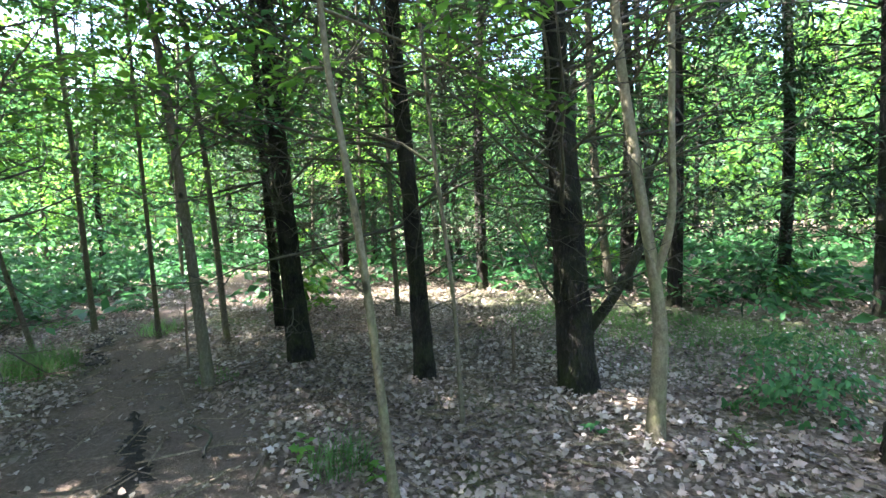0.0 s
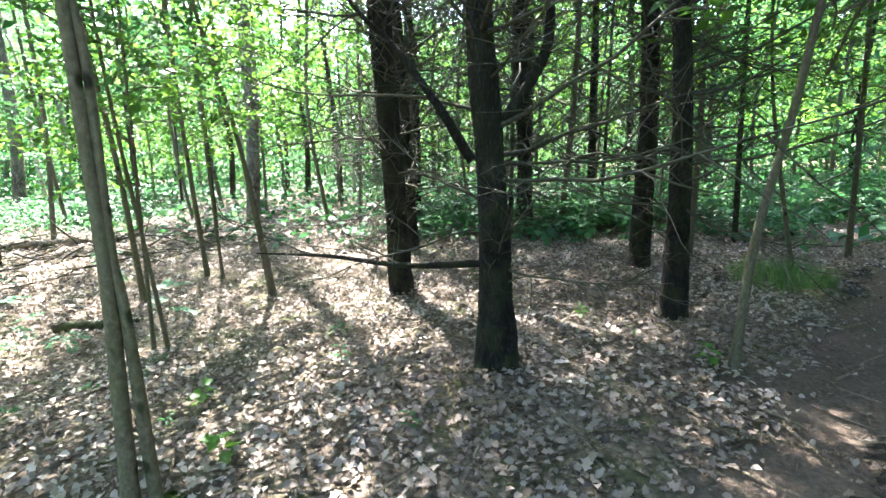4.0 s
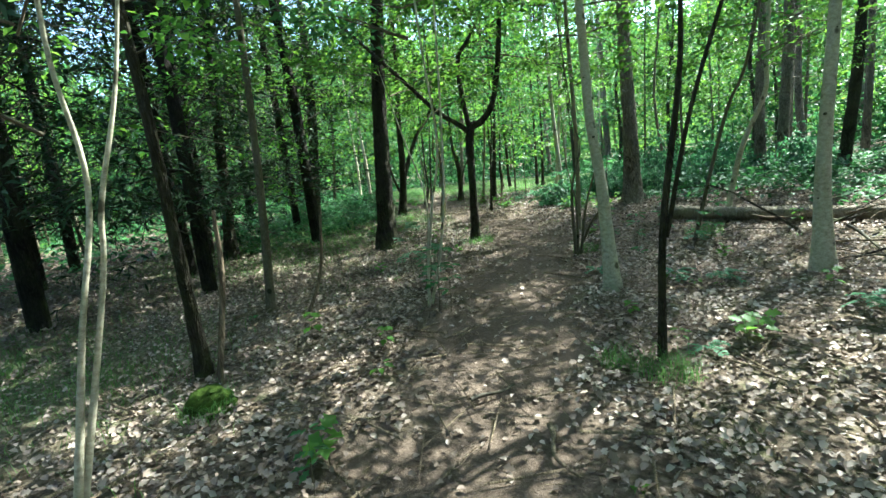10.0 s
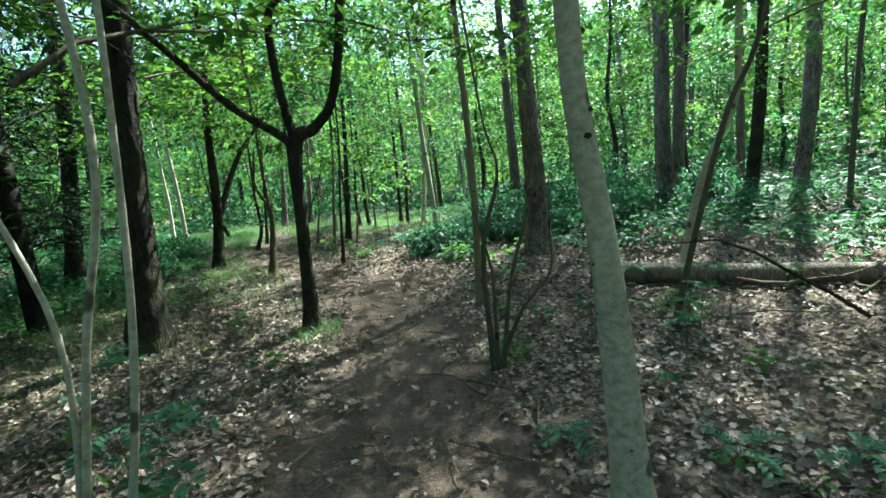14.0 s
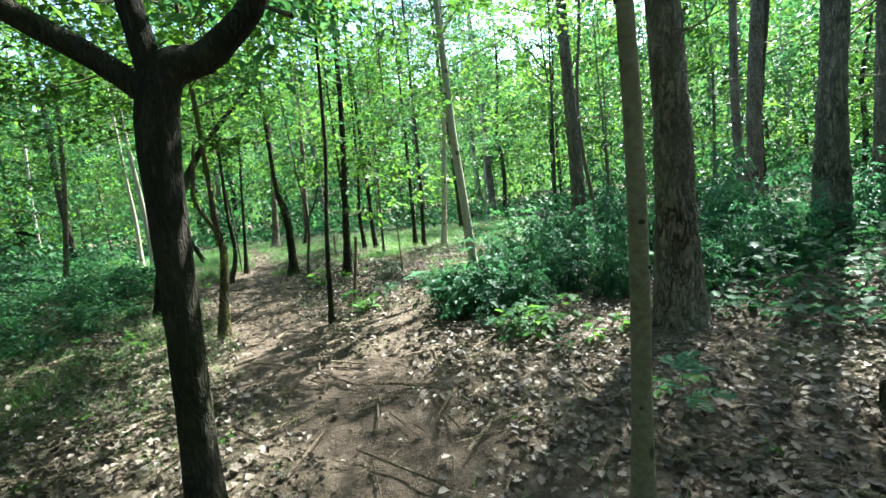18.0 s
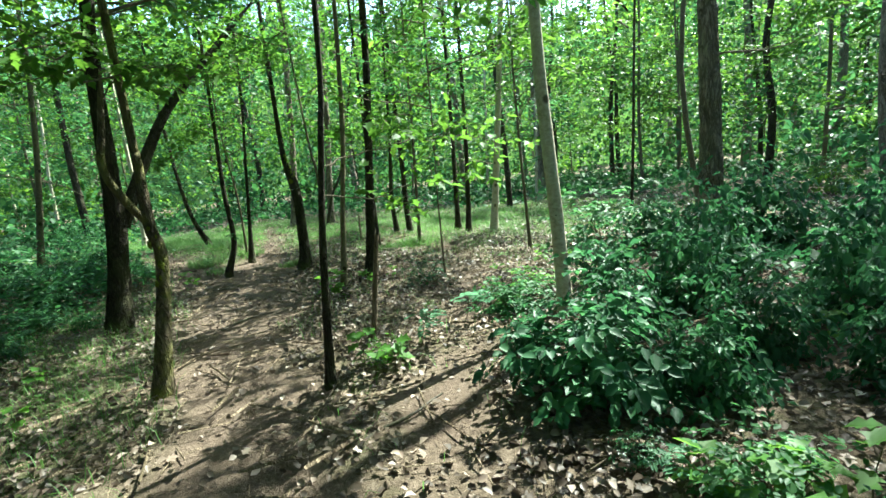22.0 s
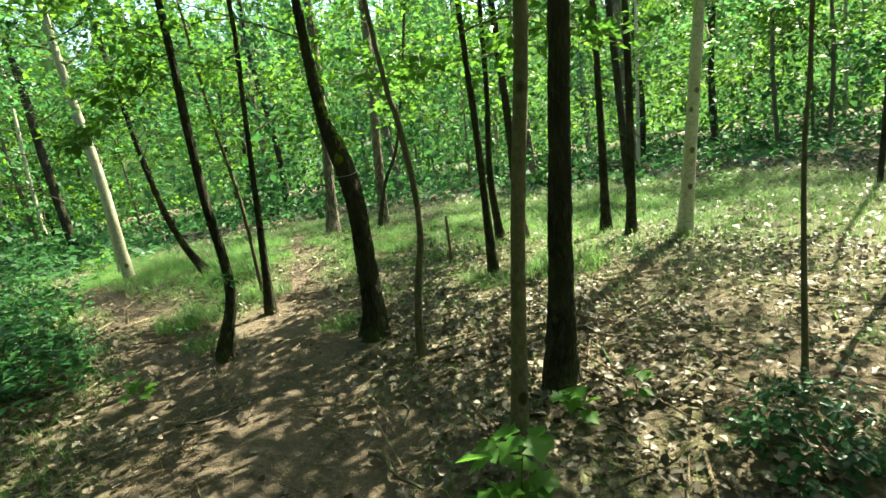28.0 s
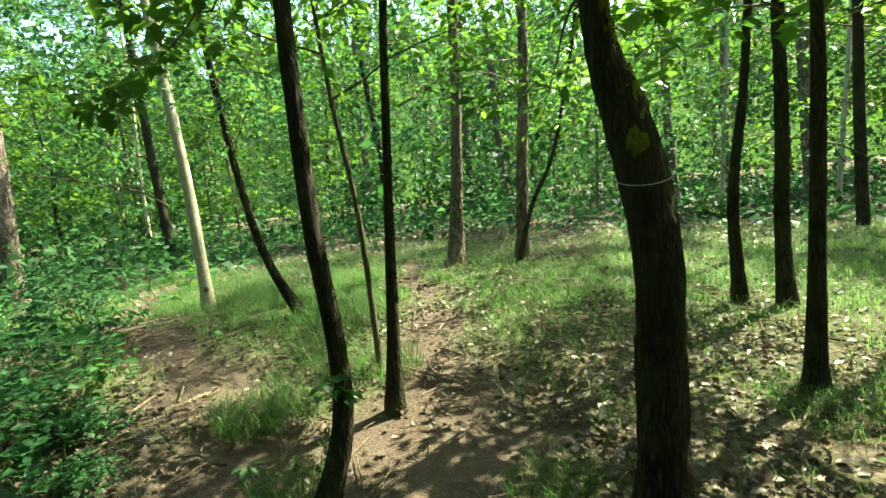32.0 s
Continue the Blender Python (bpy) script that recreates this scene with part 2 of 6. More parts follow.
GREENS = (
    (-9.5, 22.5, 3.6, 3.4, 1.0), (-5.6, 22.9, 3.0, 1.7, 0.85), (-3.2, 19.6, 1.2, 1.4, 0.15), (-12.5, 22.0, 2.5, 3.0, 1.0),
    (6.6, -2.6, 0.8, 0.5, 1.0), (7.4, -4.8, 1.2, 0.5, 0.6), (-8.0, 13.5, 3.0, 4.0, 0.5), (-6.5, 4.5, 1.6, 1.6, 0.6), (-3.5, 24.0, 4.0, 3.5, 0.7), (2.5, -8.5, 3.0, 1.2, 0.6),
    (-2.0, 21.2, 2.0, 1.4, 0.35), (-8.1, 18.6, 0.35, 0.4, 0.8), (-6.9, 22.2, 1.0, 1.4, 0.9), (-10.2, 21.9, 1.4, 1.2, 0.9)
)


def grassy(x, y):
    g = 0.0 * x
    for cx, cy, sx, sy, a in GREENS:
        g = np.maximum(g, a * np.exp(-(((x - cx) / sx) ** 2 + ((y - cy) / sy) ** 2)))
    return np.clip(g, 0, 1) * (1 - trodden(x, y))


def mesh_of(name, verts, faces, mat, smooth=True):
    me = bpy.data.meshes.new(name)
    me.from_pydata(verts, [], faces)
    me.materials.append(mat)
    if smooth:
        me.polygons.foreach_set("use_smooth", [True] * len(me.polygons))
    me.update()
    return me


def flat_mesh(name, verts, quads, mat, smooth=False):
    """Mesh of many equal faces from arrays; quick for leaves and blades."""
    me = bpy.data.meshes.new(name)
    v = np.asarray(verts, np.float32).reshape(-1, 3)
    q = np.asarray(quads, np.int32)
    n, k = q.shape
    me.vertices.add(len(v))
    me.vertices.foreach_set("co", v.ravel())
    me.loops.add(n * k)
    me.loops.foreach_set("vertex_index", q.ravel())
    me.polygons.add(n)
    me.polygons.foreach_set("loop_start", np.arange(n, dtype=np.int32) * k)
    me.polygons.foreach_set("loop_total", np.full(n, k, np.int32))
    me.update(calc_edges=True)
    me.materials.append(mat)
    if smooth:
        me.polygons.foreach_set("use_smooth", [True] * n)
    return me


# ---- ground ----
def axis_steps(lo, hi, fine, far):
    a = list(np.arange(lo, hi + fine, fine))
    step = fine
    left, right = [], []
    x0, x1 = a[0], a[-1]
    while x1 < far:
        step *= 1.35
        x0, x1 = x0 - step, x1 + step
        left.append(x0)
        right.append(x1)
    return np.array(left[::-1] + a + right)


gx, gy = axis_steps(-16, 10, 0.11, 900), axis_steps(-10, 30, 0.11, 900)
GX, GY = np.meshgrid(gx, gy)
tr_ = trodden(GX, GY)
GZ = height(GX, GY) - 0.035 * tr_
fade = np.exp(-(np.maximum(0, np.hypot(GX + 3, GY - 9) - 25) / 10) ** 2)
lump = 0.018 * np.sin(GX * 2.3 + 1.1 * np.sin(GY * 1.7)) * np.sin(GY * 2.9 + GX) + 0.012 * np.sin(GX * 7.1 + GY * 3.3) * np.sin(GY * 6.7 - GX * 2.1)
GZ = GZ + lump * fade * (1 - 0.5 * tr_) + rng.normal(0, 0.006, GX.shape) * fade
ny_, nx_ = GX.shape
idx = np.arange(nx_ * ny_).reshape(ny_, nx_)
quads = np.stack([idx[:-1, :-1], idx[:-1, 1:], idx[1:, 1:], idx[1:, :-1]], -1).reshape(-1, 4)

E1 = Mat("forest_floor", 0.95, 0.1)
a1 = E1.add("ShaderNodeAttribute")
a1.attribute_name = "cover"
parts_ = E1.add("ShaderNodeSeparateColor")
E1.wire(a1.outputs["Color"], parts_.inputs[0])
grit = E1.noise(38.0, 6.0, 0.7)
blot = E1.noise(2.2, 5.0, 0.65)
soil = E1.ramp(grit, (0.25, (0.03, 0.022, 0.016)), (0.5, (0.088, 0.065, 0.048)), (0.78, (0.21, 0.163, 0.125)))
soil = E1.mix(E1.ramp(blot, (0.35, grey(0.0)), (0.7, grey(0.7))), soil, (0.13, 0.098, 0.073))
v1 = E1.add("ShaderNodeTexVoronoi", Scale=17.0)
E1.wire(E1.co, v1.inputs["Vector"])
duff = E1.ramp(E1.noise(26.0, 5.0, 0.7), (0.3, (0.035, 0.026, 0.018)), (0.55, (0.11, 0.084, 0.06)), (0.78, (0.26, 0.21, 0.16)))
leafy = E1.mix(E1.ramp(v1.outputs["Distance"], (0.2, grey(0.55)), (0.5, grey(0.0))), duff, (0.24, 0.19, 0.145))
moss_ = E1.ramp(E1.noise(1.3, 6.0, 0.7), (0.52, grey(0.0)), (0.66, grey(0.55)))
leafy = E1.mix(moss_, leafy, (0.06, 0.085, 0.022))
turf = E1.ramp(E1.noise(14.0, 4.0, 0.7), (0.3, (0.035, 0.062, 0.016)), (0.7, (0.075, 0.14, 0.033)))
base_ = E1.mix(parts_.outputs[0], leafy, soil)
base_ = E1.mix(parts_.outputs[1], base_, turf)
E1.colour(base_)
E1.bump(E1.calc("ADD", grit, E1.calc("MULTIPLY", E1.noise(110.0, 3.0), 0.5)), 0.9, 0.025)

# wet black streak along the first path, and soft mud at the far bend
STREAK = (((1.5, -2.05, 0.13), (2.15, -2.28, 0.18), (2.6, -2.47, 0.17), (3.3, -2.72, 0.16), (4.0, -2.9, 0.12), (4.4, -2.98, 0.05)), ((6.2, -3.0, 0.12), (6.9, -3.05, 0.3), (7.9, -3.5, 0.15)))
ground_me = flat_mesh("ground", np.stack([GX, GY, GZ], -1), quads, E1.m, True)
att = ground_me.color_attributes.new("cover", "FLOAT_COLOR", "POINT")
att.data.foreach_set("color", np.stack([tr_, np.clip(grassy(GX, GY), 0, 1), 0 * tr_, np.ones_like(tr_)], -1).astype(np.float32).ravel())
ground = tagged(new("ground", ground_me), "brown woodland floor of earth, leaf litter and moss", "ground", kind="structure")


MUD = Mat("wet_black_mud", 0.85, 0.15)
MUD.colour(MUD.ramp(MUD.noise(45.0, 5.0, 0.7), (0.3, (0.010, 0.008, 0.006)), (0.7, (0.035, 0.028, 0.021))))
MUD.bump(MUD.noise(70.0, 4.0), 1.0, 0.02)


def mud_strip(line, seed):
    """Wet mud in a narrow rut, ragged at its edges and broken by gaps."""
    rg = np.random.default_rng(seed)
    p = np.array(line)
    d = np.concatenate([[0], np.cumsum(np.hypot(*np.diff(p[:, :2], axis=0).T))])
    s = np.arange(0, d[-1], 0.022)
    x, y, w = (np.interp(s, d, p[:, k]) for k in range(3))
    tx, ty = np.gradient(x), np.gradient(y)
    n = np.hypot(tx, ty)
    side = 0.02 * np.sin(s * 9 + seed) + 0.012 * np.sin(s * 31)
    edge = lambda ph: w * (0.75 + 0.4 * np.sin(s * 6.1 + ph) * np.sin(s * 2.3 + ph) + rg.normal(0, 0.12, len(s))) * 0.75
    L, R = np.maximum(0.004, edge(1.0)), np.maximum(0.004, edge(4.0))
    rows = []
    for f in (-1.0, -0.55, 0.0, 0.55, 1.0):
        o = side + np.where(f < 0, f * L, f * R)
        px, py = x - ty / n * o, y + tx / n * o
        rows.append(np.stack([px, py, height(px, py) - 0.035 * trodden(px, py) + 0.008 + (0.012 + rg.normal(0, 0.006, len(s))) * (1 - abs(f))], -1))
    V = np.stack(rows, 1)
    m = len(s)
    k = np.arange(m * 5).reshape(m, 5)
    Q = np.stack([k[:-1, :-1], k[1:, :-1], k[1:, 1:], k[:-1, 1:]], -1).reshape(-1, 4)
    return tagged(new("mud_rut", flat_mesh("mud_rut", V, Q, MUD.m, True)), "wet black mud in a narrow rut of the path", "mud")


for i, s in enumerate(STREAK):
    mud_strip(s, i)

# ---- stems and branches ----
def smooth_line(points, per=5):
    """Points (x, y, z, r) with a smooth curve laid through them."""
    p = np.array(points, float)
    if len(p) < 3:
        s = np.linspace(0, 1, per + 1)[:, None]
        return p[0] + (p[1] - p[0]) * s
    q = np.vstack([2 * p[0] - p[1], p, 2 * p[-1] - p[-2]])
    out = []
    for i in range(1, len(q) - 2):
        for s in np.linspace(0, 1, per, endpoint=False):
            a, b, c, d = q[i - 1:i + 3]
            out.append(0.5 * (2 * b + (c - a) * s + (2 * a - 5 * b + 4 * c - d) * s * s + (3 * b - a - 3 * c + d) * s ** 3))
    out.append(p[-1])
    return np.array(out)


def tube(line, sides, wob=0.0, seed=0):
    """Vertices and faces of a tapering tube along (x, y, z, r), closed at the far end."""
    n = len(line)
    P, r = line[:, :3], np.maximum(line[:, 3], 0.0012)
    T = np.gradient(P, axis=0)
    T /= np.linalg.norm(T, axis=1)[:, None] + 1e-9
    up = np.where(np.abs(T[:, 2:3]) > 0.9, np.array([[1.0, 0, 0]]), np.array([[0, 0, 1.0]]))
    if np.abs(T[:, 2]).mean() > 0.6:
        up = np.tile([[1.0, 0.0, 0.0]], (n, 1))
    A = np.cross(up, T)
    A /= np.linalg.norm(A, axis=1)[:, None] + 1e-9
    B = np.cross(T, A)
    ang = np.linspace(0, 2 * np.pi, sides, endpoint=False)
    g = np.random.default_rng(seed)
    k = 1.0
    if wob:
        ph = g.uniform(0, 6.28, 4)
        zz = np.linspace(0, 1, n)[:, None] * n * 0.5
        k = 1 + wob * (np.sin(2 * ang + ph[0] + 0.7 * zz) * 0.5 + np.sin(3 * ang + ph[1] - 0.9 * zz) * 0.4 + np.sin(5 * ang + ph[2] + zz * 1.7) * 0.3) + g.normal(0, wob * 0.35, (n, sides))
    ring = P[:, None, :] + (r[:, None] * k)[..., None] * (np.cos(ang)[None, :, None] * A[:, None, :] + np.sin(ang)[None, :, None] * B[:, None, :])
    v = ring.reshape(-1, 3)
    i = np.arange(n - 1)[:, None] * sides
    j = np.arange(sides)[None, :]
    j2 = (j + 1) % sides
    f = np.stack([i + j, i + j2, i + sides + j2, i + sides + j], -1).reshape(-1, 4)
    return v, f


def rough_stem(line, kind, seed):
    """Thick stem with fissured, plated bark cut into its surface, finest within reach of the eye."""
    low = line[:, 2] < 3.6
    n = max(4, int(min(line[-1, 2], 3.6) / 0.045))
    zs = np.concatenate([np.linspace(line[0, 2], min(line[-1, 2], 3.6), n), line[~low, 2]])
    L = np.stack([np.interp(zs, line[:, 2], line[:, k]) for k in range(3)] + [np.interp(zs, line[:, 2], line[:, 3])], -1)
    L[:, 2] = zs
    sides = 44
    v, f = tube(L, sides, 0.05, seed)
    sc, flat, cut, depth = {"pine": (15.0, 0.26, 0.16, 0.016), "conifer": (22.0, 0.45, 0.14, 0.006), "mossy": (17.0, 0.25, 0.18, 0.014)}.get(kind, (24.0, 0.22, 0.17, 0.008))
    depth = min(depth, 0.09 * line[0, 3])
    c = np.repeat(L[:, :3], sides, 0)
    out = v - c
    rad = np.linalg.norm(out, axis=1)[:, None] + 1e-9
    d = np.zeros(len(v))
    for i in range(n * sides):
        p = Vector((v[i, 0] * sc + seed * 3.1, v[i, 1] * sc, v[i, 2] * sc * flat))
        g = min(1.0, abs(noise.noise(p)) / cut)
        d[i] = depth * (g - 0.75 + 0.35 * noise.noise(p * 3.3))
    return v + out / rad * d[:, None], f


def join_tubes(name, tubes, mat, smooth=True):
    vs, fs, o = [], [], 0
    for v, f in tubes:
        vs.append(v)
        fs.append(f + o)
        o += len(v)
    return flat_mesh(name, np.vstack(vs), np.vstack(fs), mat, smooth)


def leaves(points, normals, heads, size, rg, lobed=False, ratio=0.55, fold=0.25):
    """Arrays for leaves: vertices and quads (folded along the midrib). heads: the way each leaf points."""
    n = len(points)
    N = normals / (np.linalg.norm(normals, axis=1)[:, None] + 1e-9)
    H = heads - N * (heads * N).sum(1)[:, None]
    H /= np.linalg.norm(H, axis=1)[:, None] + 1e-9
    S = np.cross(N, H)
    L = (size * rg.uniform(0.6, 1.35, n))[:, None]
    if not lobed:
        shape = ((0, 0, 0), (0.45, ratio * 0.5, fold * 0.3), (1, 0, -0.12), (0.45, -ratio * 0.5, fold * 0.3))
        V = np.stack([points + L * (a * H + b * S + c * N) for a, b, c in shape], 1)
        return V.reshape(-1, 3), np.arange(n * 4).reshape(n, 4)
    if lobed == "six":
        shape = ((0, 0, 0), (0.28, ratio * 0.42, fold * 0.25), (0.66, ratio * 0.5, fold * 0.2), (1, 0, -0.14), (0.62, -ratio * 0.5, fold * 0.3), (0.25, -ratio * 0.36, fold * 0.15))
        V = np.stack([points + L * (a * H + b * S + c * N) for a, b, c in shape], 1)
        o = np.arange(n)[:, None] * 6
        return V.reshape(-1, 3), np.concatenate([o + np.array([[0, 1, 2, 3]]), o + np.array([[0, 3, 4, 5]])], 0)
    shape = ((0, 0, 0), (0.18, 0.13, 0.03), (0.30, 0.34, 0.05), (0.42, 0.17, 0.03), (0.62, 0.36, 0.05), (0.74, 0.16, 0.02), (1.0, 0, -0.12),
             (0.74, -0.16, 0.02), (0.62, -0.36, 0.05), (0.42, -0.17, 0.03), (0.30, -0.34, 0.05), (0.18, -0.13, 0.03))
    V = np.stack([points + L * (a * H + b * ratio * 1.6 * S + c * N) for a, b, c in shape], 1)
    o = np.arange(n)[:, None] * 12
    F = np.concatenate([o + np.array([[0, 1, 2, 3]]), o + np.array([[3, 4, 5, 6]]), o + np.array([[6, 7, 8, 9]]), o + np.array([[9, 10, 11, 0]]), o + np.array([[0, 3, 6, 9]])], 0)
    return V.reshape(-1, 3), F


def spray_set(rg, twigs, per, reach, size, flat=0.5, lobed=False, ratio=0.55):
    """Leaves in flat sprays round twig ends. twigs: array of points with directions."""
    n = len(twigs) * per
    base = np.repeat(twigs[:, :3], per, 0)
    way = np.repeat(twigs[:, 3:6], per, 0)
    off = rg.normal(0, 1, (n, 3)) * np.array([1, 1, 0.35]) * reach * 0.5
    pts = base + off + way * rg.uniform(-0.4, 0.6, (n, 1)) * reach
    nor = rg.normal(0, flat, (n, 3)) + np.array([0, 0, 1.0])
    head = off * 2 + way * reach + rg.normal(0, 0.4, (n, 3)) * reach + np.array([0, 0, -0.25 * reach])
    return leaves(pts, nor, head, size, rg, lobed, ratio)


def part(name, me, parent, label="", at=None):
    ob = new(name, me)
    ob.parent = parent
    if at is not None:
        ob.matrix_basis = at
    if label:
        ob["label"] = label
    return ob


def limb_curve(rg, start, yaw, rise, length, r0, sag=0.0, bits=5, wild=0.12):
    pts = []
    p = np.array(start, float)
    w = np.array([math.cos(yaw) * math.cos(rise), math.sin(yaw) * math.cos(rise), math.sin(rise)])
    for i in range(bits + 1):
        pts.append((*p, r0 * (1 - 0.85 * i / bits)))
        w = w + rg.normal(0, wild, 3) + np.array([0, 0, sag])
        w /= np.linalg.norm(w)
        p = p + w * length / bits
    return np.array(pts)


def branch_set(seed, n, z0, z1, spread, rise, r0, sag, subs, mat, leaf_mat=None, per=0, size=0.09, reach=0.3, narrow=1.0, sides=4, lobed=False, wild=0.14, bare=False, ratio=0.55):
    """Branches round an upright axis, with side twigs; gives the meshes of the wood and of the leaves on it."""
    rg = np.random.default_rng(seed)
    wood, ends = [], []
    for i in range(n):
        f = (i + rg.uniform(0, 1)) / n
        z = z0 + (z1 - z0) * f
        length = spread * rg.uniform(0.55, 1.15) * (1 - narrow * 0.75 * f ** 1.3)
        c = limb_curve(rg, (0, 0, z), rg.uniform(0, 6.283), radians(rise) + rg.normal(0, 0.22), length, r0 * rg.uniform(0.6, 1.2), sag, 6, wild)
        wood.append(tube(c, sides))
        ends.append((*c[-1, :3], *(c[-1, :3] - c[-2, :3])))
        for s in range(subs):
            k = rg.integers(2, 6)
            w = c[k, :3] - c[k - 1, :3]
            yaw = math.atan2(w[1], w[0]) + rg.choice((-1, 1)) * rg.uniform(0.5, 1.1)
            t = limb_curve(rg, c[k, :3], yaw, radians(rise) * 0.6 + rg.normal(0, 0.35), length * rg.uniform(0.22, 0.5), r0 * 0.42, sag, 3, wild * 1.3)
            if not bare:
                wood.append(tube(t, 3))
            ends.append((*t[-1, :3], *(t[-1, :3] - t[-2, :3])))
            ends.append((*t[1, :3], *(t[1, :3] - t[0, :3])))
    wood_me = join_tubes("branchwork", wood, mat)
    if not leaf_mat:
        return wood_me, None
    e = np.array(ends)
    e[:, 3:] /= np.linalg.norm(e[:, 3:], axis=1)[:, None] + 1e-9
    v, q = spray_set(rg, e, per, reach, size, 0.45, lobed, ratio)
    return wood_me, flat_mesh("crown", v, q, leaf_mat)


# sets of branches and leaves that the trees share
CROWNS = {
    "high": [branch_set(100 + i, 17, 4.4, 10.5, 3.0, 28, 0.030, 0.02, 4, BARK["oak"], (GREEN, LIME, GREEN, GREEN)[i], 19, 0.135, 0.30) for i in range(4)],
    "thin": [branch_set(190 + i, 9, 4.6, 10.0, 2.4, 30, 0.028, 0.02, 3, BARK["oak"], (GREEN, LIME)[i], 13, 0.125, 0.26) for i in range(2)],
    "low": [branch_set(120 + i, 10, 1.9, 5.4, 1.9, 14, 0.012, 0.0, 3, BARK["sapling"], (GREEN, LIME, BLUISH, LIME)[i], 19, 0.095, 0.28, 0.2) for i in range(4)],
    "farther": [branch_set(150 + i, 18, 1.0, 11.5, 2.5, 20, 0.022, 0.02, 2, BARK["sapling"], (GREEN, LIME, BLUISH, GREEN)[i], 27, 0.16, 0.36, 0.7, 3, bare=True) for i in range(4)],
    "far": [branch_set(140 + i, 20, 1.0, 11.0, 2.4, 20, 0.022, 0.02, 2, BARK["sapling"], (GREEN, LIME, BLUISH, GREEN)[i], 21, 0.13, 0.27, 0.7, 3) for i in range(4)],
    "dead": [branch_set(160 + i, 46, 0.75, 5.6, 1.65, 6, 0.012, 0.03, 6, TWIG, None, narrow=0.3, wild=0.2) for i in range(2)],
    "needle": [branch_set(170 + i, 40, 5.2, 13.5, 2.3, 2, 0.022, 0.01, 5, BARK["conifer"], NEEDLE, 12, 0.2, 0.34, 1.0, ratio=0.22) for i in range(2)],
    "skirt": [branch_set(175 + i, 36, 0.7, 6.2, 1.9, -6, 0.016, 0.0, 4, BARK["conifer"], NEEDLE, 13, 0.18, 0.3, 0.2, 3, ratio=0.2) for i in range(2)],
    "pine": [branch_set(180 + i, 16, 8.0, 14.0, 2.4, 20, 0.04, 0.03, 4, BARK["pine"], NEEDLE, 20, 0.23, 0.42, 0.6, ratio=0.18) for i in range(2)],
    "stub": [branch_set(185 + i, 9, 2.0, 8.0, 1.3, 12, 0.018, 0.02, 2, BARK["pine"], None, narrow=0.2) for i in range(2)],
}


def dead_branch(seed):
    """One bare, drooping conifer branch with forked side twigs, along +x."""
    rg = np.random.default_rng(seed)
    c = limb_curve(rg, (0, 0, 0), 0.0, rg.normal(0.05, 0.15), rg.uniform(1.1, 1.9), 0.013, 0.035, 8, 0.13)
    wood = [tube(c, 4)]
    for k in range(1, 8):
        for s in (-1, 1):
            if rg.uniform() < 0.75:
                w = c[k + 1, :3] - c[k, :3]
                t = limb_curve(rg, c[k, :3], math.atan2(w[1], w[0]) + s * rg.uniform(0.5, 1.15), rg.normal(0.1, 0.35), rg.uniform(0.25, 0.8), 0.006, 0.03, 5, 0.22)
                wood.append(tube(t, 3))
                if rg.uniform() < 0.7:
                    w = t[3, :3] - t[2, :3]
                    wood.append(tube(limb_curve(rg, t[2, :3], math.atan2(w[1], w[0]) + rg.choice((-1, 1)) * rg.uniform(0.4, 1.0), rg.normal(0.1, 0.4), rg.uniform(0.15, 0.4), 0.0045, 0.02, 3, 0.2), 3))
    return join_tubes("dead_branch", wood, TWIG)


DEAD = [dead_branch(200 + i) for i in range(14)]
LABELS = {
    "conifer": ("dark conifer trunk bristling with dead lower twigs", "conifer tree"),
    "oak": ("dark fissured oak stem with mossy foot and green leaves", "oak tree"),
    "pine": ("tall pine with plated reddish-grey bark", "pine tree"),
    "birch": ("slim pale grey smooth-barked tree on leafy ground", "tree"),
    "ash": ("slender grey-brown young tree with knotty smooth bark", "young tree"),
    "sapling": ("thin sapling with sparse light green leaves", "sapling"),
    "snag": ("broken dead brown stem without branches", "dead stem"),
}
TOPS = {"conifer": 13.5, "oak": 10.5, "pine": 14.0, "birch": 10.5, "ash": 9.5, "sapling": 7.0}
count_ = [0]


